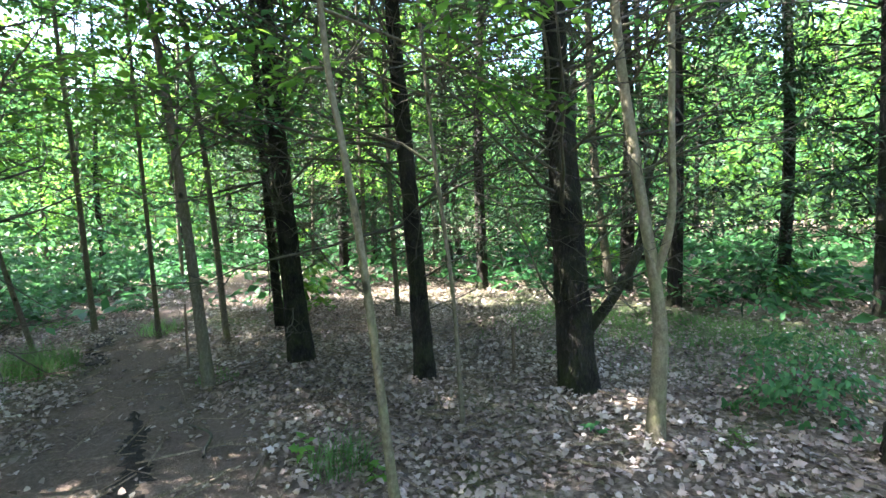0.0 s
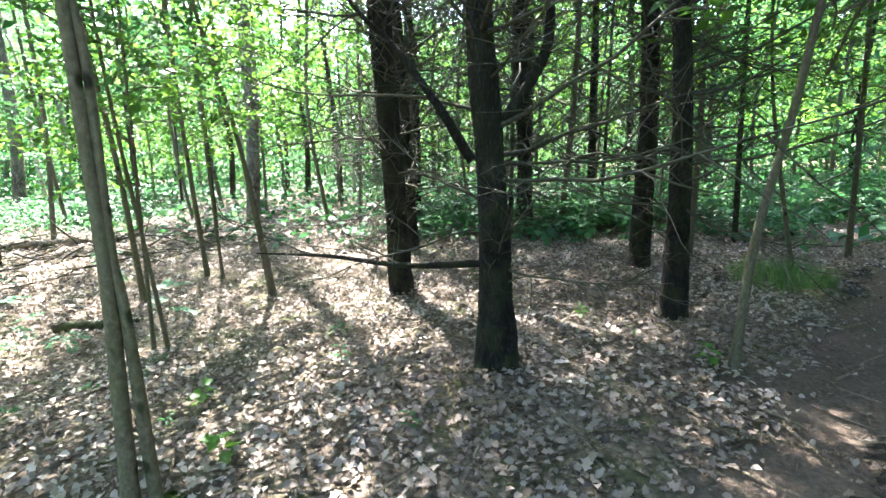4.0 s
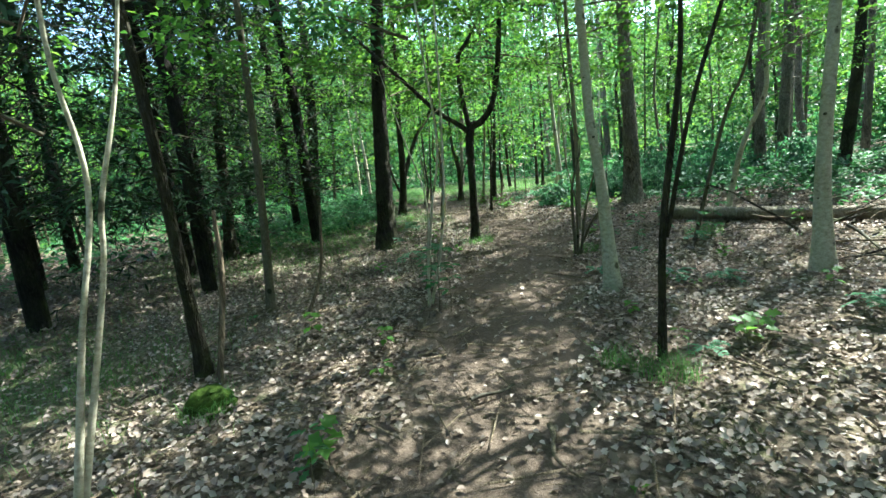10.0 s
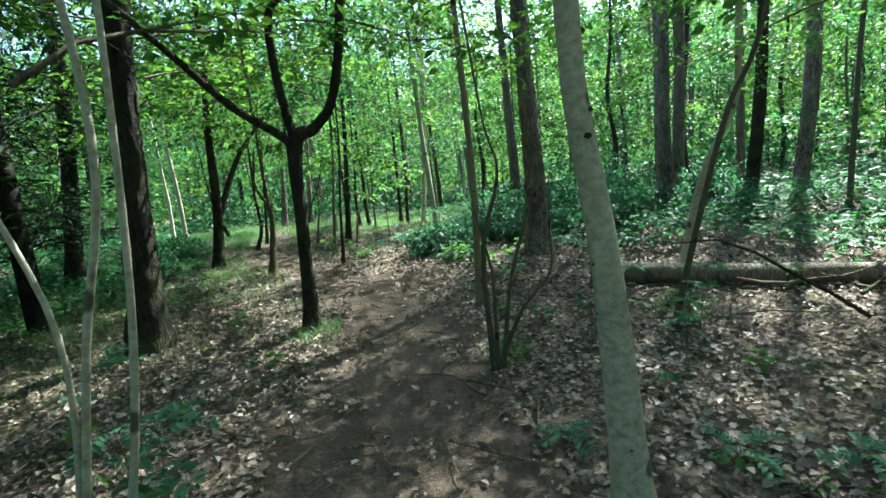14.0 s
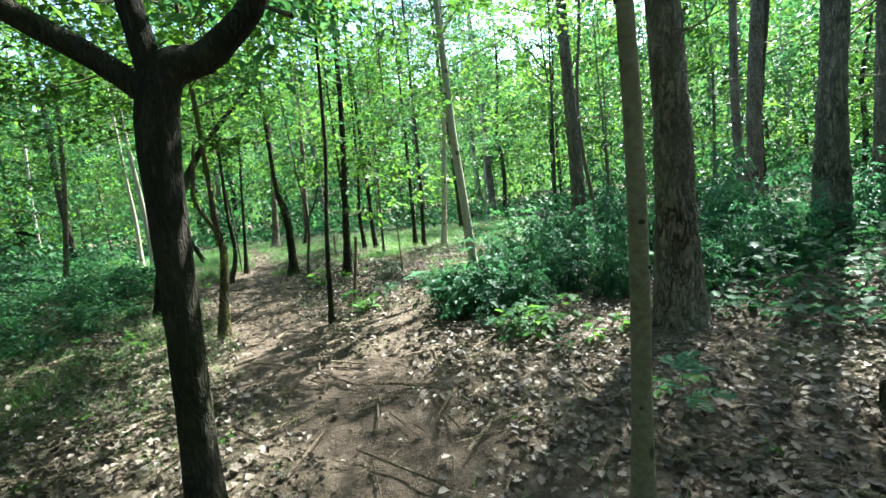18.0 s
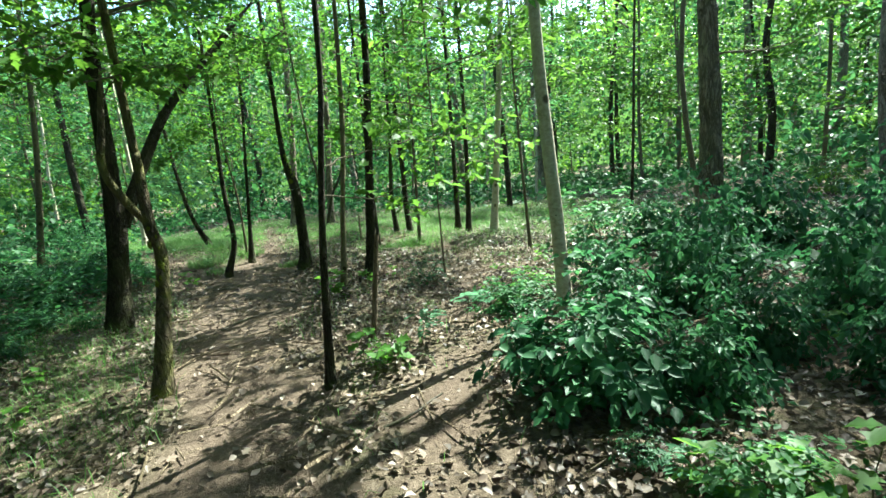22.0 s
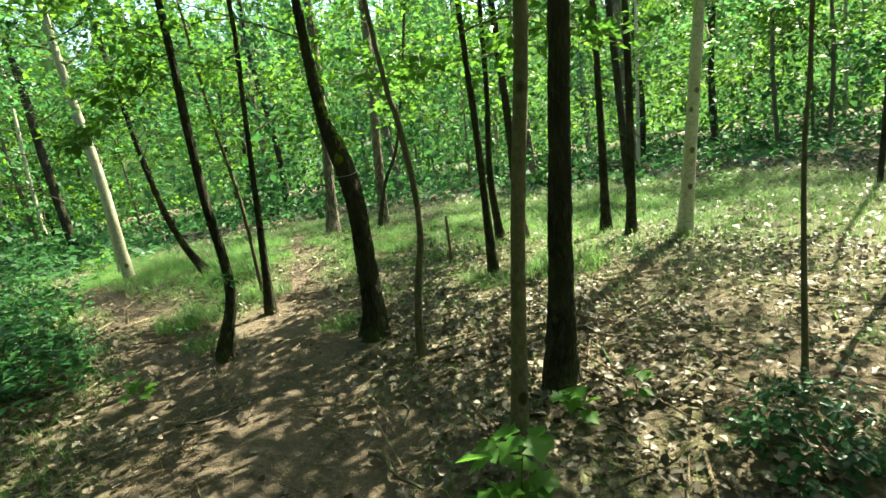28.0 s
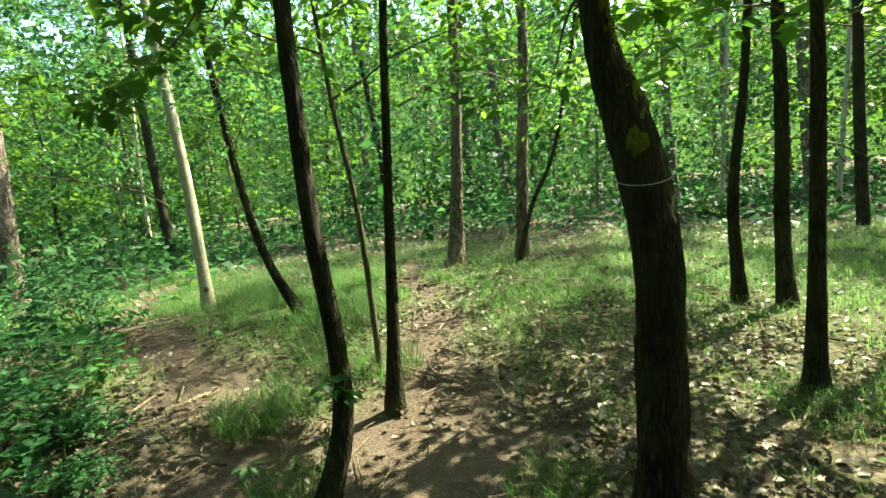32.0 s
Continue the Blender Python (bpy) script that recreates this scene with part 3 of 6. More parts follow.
def tree(kind, *pts, limbs=(), crown=True, low=True, label="", coat="", tall=False, big=1.0, lush=0):
    """A tree from points (x, y, z, r) on its stem; the first stands on the ground."""
    count_[0] += 1
    sd = count_[0]
    rg = np.random.default_rng(sd)
    x, y = pts[0][0], pts[0][1]
    z = ground_at(x, y)
    root = new({"snag": "dead_stem", "conifer": "conifer_tree", "pine": "pine_tree", "oak": "oak_tree", "sapling": "sapling"}.get(kind, "young_tree"))
    root.matrix_basis = pose(x, y, z)
    tagged(root, label or LABELS[kind][0], LABELS[kind][1])
    p = [np.array((a - x, b - y, c - z, r)) for a, b, c, r in pts]
    p[0][2] = 0.02
    if kind != "snag":
        top = (10.0 if tall else TOPS[kind]) * rg.uniform(0.9, 1.1)
        w = (p[-1] - p[-2])[:3] / max(0.2, p[-1][2] - p[-2][2])
        w[2] = 1
        w[:2] *= 0.6
        q, r = p[-1].copy(), p[-1][3]
        for i in range(1, 5):
            f = i / 4
            step = (top - p[-1][2]) / 4 if i else 0
            q = q + np.array([*(w * step * np.array([1 - 0.2 * i, 1 - 0.2 * i, 1])), 0])
            q[3] = max(0.012, r * (1 - 0.85 * f))
            p.append(q.copy())
    line = smooth_line(p, 6)
    r0 = line[0, 3]
    flare = {"snag": 0.1, "sapling": 0.25, "ash": 0.3, "birch": 0.3, "conifer": 0.18}.get(kind, 0.45)
    line[:, 3] *= 1 + flare * np.exp(-np.maximum(line[:, 2], 0) / (0.12 + r0))
    foot = line[0].copy()
    foot[2] = -0.14
    foot[3] *= 1.15
    line = np.vstack([foot, line])
    wob = {"oak": 0.07, "pine": 0.06, "conifer": 0.06}.get(kind, 0.035)
    coat = coat or kind
    if r0 > 0.055 and kind in ("oak", "pine", "conifer") and (np.diff(line[:, 2]) > 0.01).all():
        v, f = rough_stem(line, coat, sd)
    else:
        v, f = tube(line, 18 if r0 > 0.06 else 10, wob, sd)
    part("trunk", flat_mesh("trunk", v, f, BARK[coat], True), root)
    for L in limbs:
        l = np.array([(a - x, b - y, c - z, r) for a, b, c, r in L])
        e = l[-1] + (l[-1] - l[-2]) * 1.2
        e[3] = l[-1][3] * 0.3
        if kind == "conifer":
            l[1:, :3] += rg.normal(0, 0.035, (len(l) - 1, 3))
            for q in l[1:]:
                part("dead_branch", DEAD[int(rg.integers(len(DEAD)))], root, at=pose(q[0], q[1], q[2], 0, rg.normal(-10, 25), rg.uniform(0, 360)) @ Matrix.Diagonal((0.6, 0.6, 0.6, 1)))
        v, f = tube(smooth_line([*l, e], 6), 10, wob, sd + 7)
        part("limb", flat_mesh("limb", v, f, BARK[coat], True), root)
    if kind == "snag":
        return root
    turn = lambda dz=0.0, s=1.0: pose(p[-3][0] * 0.6, p[-3][1] * 0.6, dz, 0, 0, rg.uniform(0, 360)) @ Matrix.Diagonal((s, s, s, 1))
    def dress(key, k, at):
        wd, lf = CROWNS[key][k % len(CROWNS[key])]
        tagged(part("branchwork", wd, root, at=at), kind="stuff")
        if lf:
            part("crown", lf, root, at=at)
    if kind == "conifer":
        for i in range(70):
            h = 0.55 + 4.6 * ((i + rg.uniform(0, 1)) / 70) ** 0.9
            c = line[int(np.argmin(np.abs(line[:, 2] - h)))]
            s = rg.uniform(0.55, 1.45) * (0.7 if h < 1.2 else 1.0)
            part("dead_branch", DEAD[int(rg.integers(len(DEAD)))], root, at=pose(c[0], c[1], h, 0, rg.normal(-6, 20), rg.uniform(0, 360)) @ Matrix.Diagonal((s, s, s, 1)))
        dress("needle", sd, turn())
    elif kind == "pine":
        dress("pine", sd, turn())
        dress("stub", sd, turn())
    else:
        if crown and (tall or kind != "sapling"):
            dress("thin" if y > 12.5 or (x > -2.6 and 1.0 < y < 12.5) else "high", int(rg.integers(4)), turn(0, rg.uniform(0.85, 1.1) * big * (0.78 if y > 18.8 else 1.0)))
        elif crown:
            dress("far", int(rg.integers(4)), turn(1.2, 0.55))
        if low:
            dress("low", int(rg.integers(4)), turn(rg.uniform(-0.2, 0.9), rg.uniform(0.8, 1.1)))
        for i in range(abs(lush)):
            dress("low", 1 + 2 * (i % 2) if lush > 0 else 0, turn(0.3 * i + (0.25 if lush < 0 else 0), 1.15))
    return root


# ---- trees along the walk ----
tree("conifer", (4.70, -1.41, 0.01, 0.115), (4.70, -1.39, 1.81, 0.079), (4.68, -1.29, 3.33, 0.072))
tree("conifer", (6.65, -0.83, -0.00, 0.131), (6.65, -0.87, 2.10, 0.112), (6.64, -0.82, 3.60, 0.099))
tree("sapling", (3.71, -1.88, 0.02, 0.032), (3.71, -1.94, 0.95, 0.028), (3.72, -2.08, 1.80, 0.024), (3.73, -2.16, 2.40, 0.022), (3.73, -2.29, 2.96, 0.019))
tree("sapling", (4.49, -3.58, 0.00, 0.056), (4.51, -3.51, 1.24, 0.045), (4.54, -3.42, 2.57, 0.037), (4.56, -3.34, 3.41, 0.027))
tree("conifer", (4.56, -4.55, 0.00, 0.128), (4.60, -4.48, 1.50, 0.098), (4.63, -4.41, 3.57, 0.079))
tree("conifer", (3.12, -5.04, 0.00, 0.094), (3.16, -5.00, 1.26, 0.077), (3.21, -4.95, 2.46, 0.069), (3.24, -4.92, 3.22, 0.061))
tree("conifer", (1.91, -5.70, 0.00, 0.153), (1.97, -5.68, 1.11, 0.135), (2.02, -5.65, 2.33, 0.109), (2.05, -5.63, 2.98, 0.093), limbs=(((1.84, -5.74, 0.50, 0.048), (1.64, -5.85, 0.86, 0.043), (1.50, -5.92, 1.22, 0.035), (1.42, -5.96, 1.61, 0.024)),))
tree("ash", (1.09, -5.25, 0.00, 0.054), (1.06, -5.26, 0.68, 0.046), (1.10, -5.25, 1.10, 0.040), (1.20, -5.21, 1.82, 0.035), (1.31, -5.17, 2.80, 0.028), limbs=(((1.09, -5.25, 1.07, 0.029), (1.00, -5.28, 1.44, 0.024), (1.00, -5.28, 2.05, 0.021), (1.00, -5.28, 2.77, 0.019)),))
tree("sapling", (2.17, -4.54, 0.00, 0.018), (2.20, -4.51, 0.96, 0.015), (2.27, -4.45, 1.85, 0.014), (2.32, -4.40, 2.78, 0.013))
tree("ash", (1.70, -3.55, 0.00, 0.026), (1.77, -3.47, 1.24, 0.020), (1.82, -3.41, 1.87, 0.017), (1.86, -3.36, 2.39, 0.016))
tree("sapling", (7.22, -3.84, 0.00, 0.033), (7.22, -3.80, 1.94, 0.026), (7.24, -3.75, 4.49, 0.023))
tree("sapling", (5.99, -4.30, 0.00, 0.040), (6.01, -4.24, 1.51, 0.036), (6.04, -4.15, 2.95, 0.031), (6.08, -4.05, 4.08, 0.026))
tree("sapling", (8.33, -3.29, 0.00, 0.037), (8.34, -3.22, 2.47, 0.032), (8.35, -3.16, 3.88, 0.029))
tree("sapling", (7.08, -2.54, -0.00, 0.028), (7.10, -2.30, 1.33, 0.024), (7.11, -2.15, 2.32, 0.018))
tree("conifer", (9.25, 1.75, 0.00, 0.148), (9.26, 1.75, 2.69, 0.120), (9.22, 1.83, 5.11, 0.103))
tree("sapling", (14.85, -1.34, 0.00, 0.087), (14.85, -1.35, 4.03, 0.080), (14.86, -1.54, 7.36, 0.069))
tree("snag", (2.61, -5.73, 0.00, 0.019), (2.62, -5.73, 0.42, 0.015))
tree("snag", (5.17, -3.61, 0.00, 0.015), (5.17, -3.62, 0.69, 0.012))
tree("conifer", (6.24, -5.12, 0.00, 0.064), (6.28, -5.04, 2.28, 0.049), (6.29, -5.02, 3.47, 0.042))
tree("sapling", (5.43, -6.60, 0.00, 0.040), (5.46, -6.56, 1.89, 0.033), (5.46, -6.56, 3.47, 0.027))
tree("conifer", (2.87, -0.44, 0.11, 0.132), (2.87, -0.43, 1.13, 0.098), (2.84, -0.39, 1.99, 0.092), (2.83, -0.36, 2.52, 0.083), limbs=(((2.91, -0.50, 1.76, 0.040), (2.98, -0.65, 2.09, 0.034), (3.03, -0.73, 2.52, 0.028)), ((2.80, -0.31, 1.52, 0.034), (2.69, -0.10, 1.83, 0.027), (2.60, 0.08, 2.22, 0.021), (2.51, 0.23, 2.41, 0.014)), ((2.83, -0.37, 0.84, 0.026), (2.59, 0.09, 0.86, 0.020), (2.37, 0.50, 0.90, 0.013)),))
tree("conifer", (4.51, 1.52, -0.04, 0.134), (4.49, 1.53, 1.20, 0.121), (4.45, 1.59, 3.30, 0.122))
tree("conifer", (6.55, 2.71, -0.01, 0.108), (6.53, 2.74, 2.30, 0.089), (6.49, 2.79, 4.00, 0.082))
tree("conifer", (8.70, 1.50, -0.00, 0.132), (8.67, 1.56, 2.38, 0.110), (8.65, 1.62, 4.47, 0.101))
tree("conifer", (11.58, 0.96, 0.00, 0.097), (11.58, 0.95, 3.24, 0.082))
tree("ash", (0.88, 0.45, -0.01, 0.036), (0.93, 0.43, 1.07, 0.028), (0.94, 0.43, 1.77, 0.025), (0.94, 0.42, 2.12, 0.023), limbs=(((0.97, 0.41, 0.08, 0.030), (0.97, 0.41, 0.94, 0.023), (0.96, 0.42, 1.23, 0.020), (0.98, 0.41, 1.88, 0.018), (0.97, 0.41, 2.12, 0.016)),))
tree("sapling", (4.02, 3.20, -0.15, 0.050), (3.95, 3.26, 0.80, 0.038), (3.86, 3.34, 1.84, 0.029), (3.64, 3.52, 3.22, 0.024))
tree("sapling", (2.33, 2.91, -0.21, 0.020), (2.38, 2.89, 1.00, 0.015), (2.45, 2.85, 2.91, 0.013))
tree("sapling", (1.70, 4.89, -0.23, 0.039), (1.60, 4.91, 1.35, 0.030), (1.50, 4.94, 3.44, 0.024))
tree("ash", (0.08, 1.97, -0.05, 0.045), (0.33, 1.97, 0.69, 0.032), (0.40, 1.97, 1.10, 0.029), (0.39, 1.97, 1.42, 0.029), (0.51, 1.97, 2.24, 0.026))
tree("sapling", (0.42, 1.97, -0.06, 0.011), (0.57, 1.94, 0.63, 0.009), (0.70, 1.93, 1.05, 0.007))
tree("sapling", (4.31, 4.97, -0.08, 0.037), (4.25, 5.01, 1.97, 0.032), (4.24, 5.02, 3.81, 0.028))
L1_tree = tree("oak", (-1.77, 1.52, -0.00, 0.240), (-1.82, 1.80, 1.33, 0.170), (-1.73, 2.00, 2.25, 0.155), coat="mossy", label="thick old oak with burls and olive-brown mossy bark")
tree("oak", (-4.19, 5.35, 0.00, 0.056), (-4.19, 5.35, 1.38, 0.043), (-4.19, 5.34, 2.43, 0.038), (-4.24, 5.30, 3.96, 0.030), big=1.35)
tree("sapling", (-4.86, 7.05, 0.00, 0.056), (-4.74, 7.14, 1.80, 0.043), (-4.65, 7.22, 4.13, 0.034), tall=True)
tree("oak", (-4.98, 10.62, 0.02, 0.172), (-4.78, 10.72, 2.83, 0.122), (-4.43, 10.89, 5.96, 0.096), big=1.35, lush=-1)
tree("oak", (-3.27, 10.75, 0.06, 0.077), (-3.22, 10.76, 1.14, 0.066), (-3.17, 10.78, 1.98, 0.074), (-2.97, 10.85, 2.13, 0.057), (-2.75, 10.93, 2.45, 0.049), (-2.57, 11.00, 3.39, 0.043), limbs=(((-3.17, 10.78, 1.98, 0.052), (-3.25, 10.76, 2.68, 0.041), (-3.24, 10.76, 3.20, 0.037), (-3.09, 10.81, 3.43, 0.033)), ((-3.20, 10.77, 1.98, 0.048), (-3.34, 10.72, 2.12, 0.043), (-3.68, 10.60, 2.39, 0.039), (-4.11, 10.45, 2.90, 0.034), (-4.68, 10.25, 3.56, 0.028)),), big=1.35, lush=-2)
bw_tree = tree("birch", (-0.95, 7.74, -0.02, 0.080), (-1.00, 7.76, 1.04, 0.058), (-1.07, 7.78, 1.68, 0.050), (-1.09, 7.78, 2.14, 0.046))
tree("sapling", (-0.62, 6.10, -0.09, 0.031), (-0.58, 6.10, 0.91, 0.025), (-0.46, 6.09, 1.84, 0.019), (-0.43, 6.09, 2.40, 0.016), limbs=(((-0.56, 6.10, 0.83, 0.016), (-0.40, 6.08, 1.65, 0.014), (-0.18, 6.06, 2.38, 0.012)),), tall=True, coat="oak", label="dark crooked slender tree beside the path")
by_tree = tree("birch", (1.13, 8.37, -0.04, 0.099), (1.12, 8.38, 1.08, 0.066), (1.18, 8.35, 2.65, 0.051), big=1.15)
tree("sapling", (-3.40, 3.78, -0.00, 0.024), (-3.30, 3.95, 0.91, 0.014), (-3.22, 4.10, 1.61, 0.013), (-3.23, 4.08, 2.20, 0.011), (-3.21, 4.11, 2.89, 0.010), limbs=(((-3.39, 3.79, 0.01, 0.019), (-3.24, 4.07, 1.15, 0.013), (-3.20, 4.13, 1.53, 0.013), (-3.12, 4.27, 2.05, 0.010), (-3.06, 4.38, 2.60, 0.008)),), coat="birch", label="pair of thin whitish stems beside the path")
tree("snag", (-3.93, 5.24, 0.00, 0.026), (-3.81, 5.36, 0.85, 0.022), (-3.78, 5.38, 1.38, 0.014))
d2_tree = tree("birch", (-1.47, 10.92, 0.09, 0.043), (-1.42, 10.92, 1.51, 0.036), (-1.44, 10.92, 3.19, 0.030), coat="smooth", label="slim smooth olive-grey stem beside the path")
tree("pine", (-0.52, 12.80, 0.26, 0.161), (-0.51, 12.79, 1.88, 0.127), (-0.53, 12.80, 2.74, 0.114))
e1_tree = tree("oak", (-5.14, 14.37, 0.08, 0.060), (-5.05, 14.50, 1.02, 0.047), (-5.07, 14.48, 1.32, 0.041), (-5.07, 14.48, 1.80, 0.031), (-5.07, 14.47, 2.08, 0.029), limbs=(((-5.07, 14.48, 1.33, 0.029), (-5.13, 14.37, 1.51, 0.029), (-5.18, 14.30, 1.73, 0.025), (-5.16, 14.33, 1.98, 0.023), (-5.14, 14.35, 2.16, 0.020)),), lush=-3, coat="mossy", label="forked oak with mossy bark at the fork")
tree("oak", (-7.08, 16.15, 0.03, 0.114), (-6.94, 16.26, 1.34, 0.099), (-6.88, 16.31, 2.96, 0.073), (-6.77, 16.40, 4.29, 0.060), limbs=(((-6.94, 16.34, 1.20, 0.073), (-6.74, 16.59, 1.89, 0.063), (-6.54, 16.85, 2.46, 0.054), (-6.30, 17.17, 2.94, 0.044), (-6.04, 17.51, 3.40, 0.038)),), lush=-4)
e2_tree = tree("oak", (-3.78, 14.24, 0.17, 0.030), (-3.71, 14.27, 1.13, 0.024), (-3.63, 14.29, 1.81, 0.019), (-3.58, 14.31, 2.37, 0.017))
tree("snag", (-3.71, 15.05, 0.16, 0.025), (-3.59, 15.08, 1.04, 0.018))
tree("oak", (-4.55, 17.90, 0.07, 0.080), (-4.44, 17.92, 1.29, 0.058), (-4.28, 17.95, 3.03, 0.046), low=False)
tree("ash", (-4.78, 17.36, 0.07, 0.041), (-4.66, 17.37, 1.15, 0.033), (-4.53, 17.39, 2.18, 0.030), low=False)
big_tree = tree("birch", (-2.11, 15.34, 0.22, 0.061), (-2.15, 15.35, 1.08, 0.055), (-2.19, 15.36, 1.75, 0.051), (-2.22, 15.36, 2.45, 0.045))
tree("pine", (-0.33, 17.04, 0.24, 0.124), (-0.32, 17.04, 1.61, 0.108), (-0.35, 17.05, 3.41, 0.083))
tree("birch", (-2.89, 21.36, 0.09, 0.076), (-2.62, 21.38, 2.55, 0.058), (-2.38, 21.39, 4.95, 0.048), big=1.5)
tree("pine", (4.17, 20.03, 0.21, 0.153), (4.19, 20.03, 2.58, 0.139), (4.31, 19.96, 5.23, 0.117))
tree("pine", (2.20, 14.86, 0.32, 0.111), (2.18, 14.87, 2.04, 0.089), (2.22, 14.84, 3.50, 0.071))
tree("pine", (5.51, 18.52, 0.23, 0.097), (5.54, 18.49, 2.61, 0.085))
f1_tree = tree("oak", (-6.00, 18.90, 0.08, 0.095), (-5.96, 18.89, 0.36, 0.082), (-5.95, 18.88, 0.73, 0.076), (-5.94, 18.88, 1.10, 0.073), (-5.97, 18.88, 1.42, 0.076), (-6.02, 18.88, 1.64, 0.066), (-6.07, 18.88, 1.81, 0.050), (-6.09, 18.88, 2.05, 0.043), (-6.10, 18.88, 2.6, 0.034), label="leaning oak with bright moss on its upper stem")
f2_tree = tree("oak", (-7.27, 18.70, 0.10, 0.051), (-7.14, 18.80, 0.63, 0.042), (-7.16, 18.79, 1.38, 0.037), (-7.15, 18.79, 2.07, 0.032), (-7.14, 18.80, 2.61, 0.027))
tree("oak", (-7.44, 19.77, 0.14, 0.049), (-7.37, 19.81, 1.07, 0.033), (-7.28, 19.87, 2.23, 0.025), (-7.22, 19.90, 2.95, 0.022))
tree("sapling", (-7.76, 20.19, 0.17, 0.023), (-7.77, 20.18, 1.31, 0.020), (-7.84, 20.14, 2.15, 0.016))
tree("ash", (-5.49, 18.43, 0.07, 0.034), (-5.48, 18.43, 0.30, 0.028), (-5.42, 18.43, 0.66, 0.026), (-5.36, 18.43, 0.94, 0.023), (-5.35, 18.43, 1.28, 0.021), (-5.37, 18.43, 1.53, 0.022), (-5.39, 18.43, 1.75, 0.020), (-5.44, 18.43, 2.10, 0.016), coat="sapling")
tree("oak", (-4.79, 21.92, 0.10, 0.062), (-4.82, 21.92, 0.80, 0.056), (-4.81, 21.92, 1.74, 0.050), (-4.83, 21.92, 2.60, 0.044), low=False, crown=False, lush=1)
f7_tree = tree("oak", (-5.10, 20.28, 0.11, 0.052), (-5.09, 20.28, 0.89, 0.040), (-5.08, 20.28, 1.74, 0.036), (-5.09, 20.28, 2.60, 0.026), lush=1, low=False, crown=False)
tree("birch", (-11.07, 21.78, 0.22, 0.075), (-11.07, 21.78, 1.89, 0.063), (-11.13, 21.72, 3.57, 0.052))
tree("birch", (-12.02, 22.62, 0.17, 0.066), (-11.99, 22.65, 1.65, 0.052), (-12.01, 22.63, 2.62, 0.043))
tree("pine", (-8.39, 23.83, 0.27, 0.111), (-8.23, 23.90, 1.93, 0.078), (-8.08, 23.96, 4.13, 0.067))
tree("snag", (-5.69, 21.11, 0.15, 0.019), (-5.68, 21.11, 0.69, 0.015))
tree("sapling", (-4.31, 20.48, 0.10, 0.035), (-4.27, 20.47, 1.27, 0.028), (-4.22, 20.46, 2.54, 0.023), low=False, lush=1, crown=False)
tree("oak", (-3.70, 21.94, 0.10, 0.061), (-3.66, 21.92, 1.48, 0.045), (-3.63, 21.91, 2.95, 0.036), low=False, crown=False, lush=1)
tree("sapling", (-11.28, 19.10, 0.36, 0.059), (-11.15, 19.39, 2.35, 0.049), (-11.07, 19.56, 4.01, 0.043))
tree("oak", (-9.32, 21.36, 0.23, 0.057), (-9.54, 21.18, 1.01, 0.042), (-9.66, 21.09, 2.10, 0.033))
tree("sapling", (-3.45, 17.64, 0.10, 0.014), (-3.45, 17.64, 1.16, 0.010), (-3.43, 17.62, 1.68, 0.008))
tree("sapling", (-2.25, 18.94, 0.12, 0.031), (-2.28, 18.96, 0.94, 0.023), (-2.31, 18.98, 1.79, 0.020))
tree("oak", (-3.44, 21.64, 0.10, 0.057), (-3.37, 21.63, 1.34, 0.044), (-3.33, 21.62, 2.40, 0.038), low=False)
tree("pine", (-7.46, 24.12, 0.27, 0.089), (-7.34, 24.14, 1.80, 0.080), (-7.22, 24.17, 3.06, 0.066))
tree("oak", (-7.43, 23.71, 0.25, 0.038), (-7.19, 23.75, 1.07, 0.032), (-6.81, 23.82, 1.91, 0.026))
tree("oak", (-5.12, 22.01, 0.14, 0.056), (-5.15, 22.01, 1.10, 0.043), (-5.04, 21.98, 2.23, 0.031))
tree("oak", (-8.84, 10.72, 0.00, 0.125), (-8.65, 10.91, 3.17, 0.094), (-8.55, 11.00, 4.92, 0.085), big=1.35, lush=-2)
tree("oak", (-9.70, 15.30, 0.03, 0.161), (-9.35, 15.54, 3.41, 0.132), big=1.35, lush=-3)
tree("sapling", (0.16, 9.95, -0.02, 0.027), (0.36, 9.86, 0.96, 0.024), (0.56, 9.78, 1.78, 0.021), (0.78, 9.69, 2.41, 0.018), tall=True)
tree("sapling", (4.29, 4.57, -0.14, 0.025), (4.28, 4.58, 1.41, 0.021), (4.30, 4.56, 2.75, 0.019), low=True, crown=False)
tree("sapling", (3.30, 4.87, -0.22, 0.039), (3.26, 4.90, 1.43, 0.033), (3.18, 4.96, 2.84, 0.026), low=True, crown=False)
tree("sapling", (2.40, 2.79, -0.20, 0.022), (2.35, 2.84, 0.89, 0.019), (2.29, 2.89, 2.01, 0.016), low=True, crown=False)
tree("birch", (0.83, 11.31, 0.13, 0.045), (1.02, 11.17, 1.18, 0.038), (1.27, 10.98, 1.93, 0.033), (1.30, 10.96, 2.47, 0.030))
tree("sapling", (-1.43, 9.40, 0.02, 0.027), (-1.43, 9.40, 0.92, 0.019), (-1.28, 9.35, 1.49, 0.011), (-1.36, 9.37, 1.96, 0.008), limbs=(((-1.36, 9.37, 0.02, 0.021), (-1.26, 9.34, 0.66, 0.015), (-1.12, 9.30, 1.12, 0.012), (-1.04, 9.27, 1.35, 0.008)), ((-1.43, 9.40, -0.05, 0.019), (-1.19, 9.32, 0.47, 0.014), (-0.98, 9.25, 0.75, 0.010), (-0.96, 9.25, 1.07, 0.007)), ((-1.40, 9.38, 0.05, 0.019), (-1.38, 9.38, 0.72, 0.013), (-1.43, 9.39, 1.02, 0.009)),), tall=True)
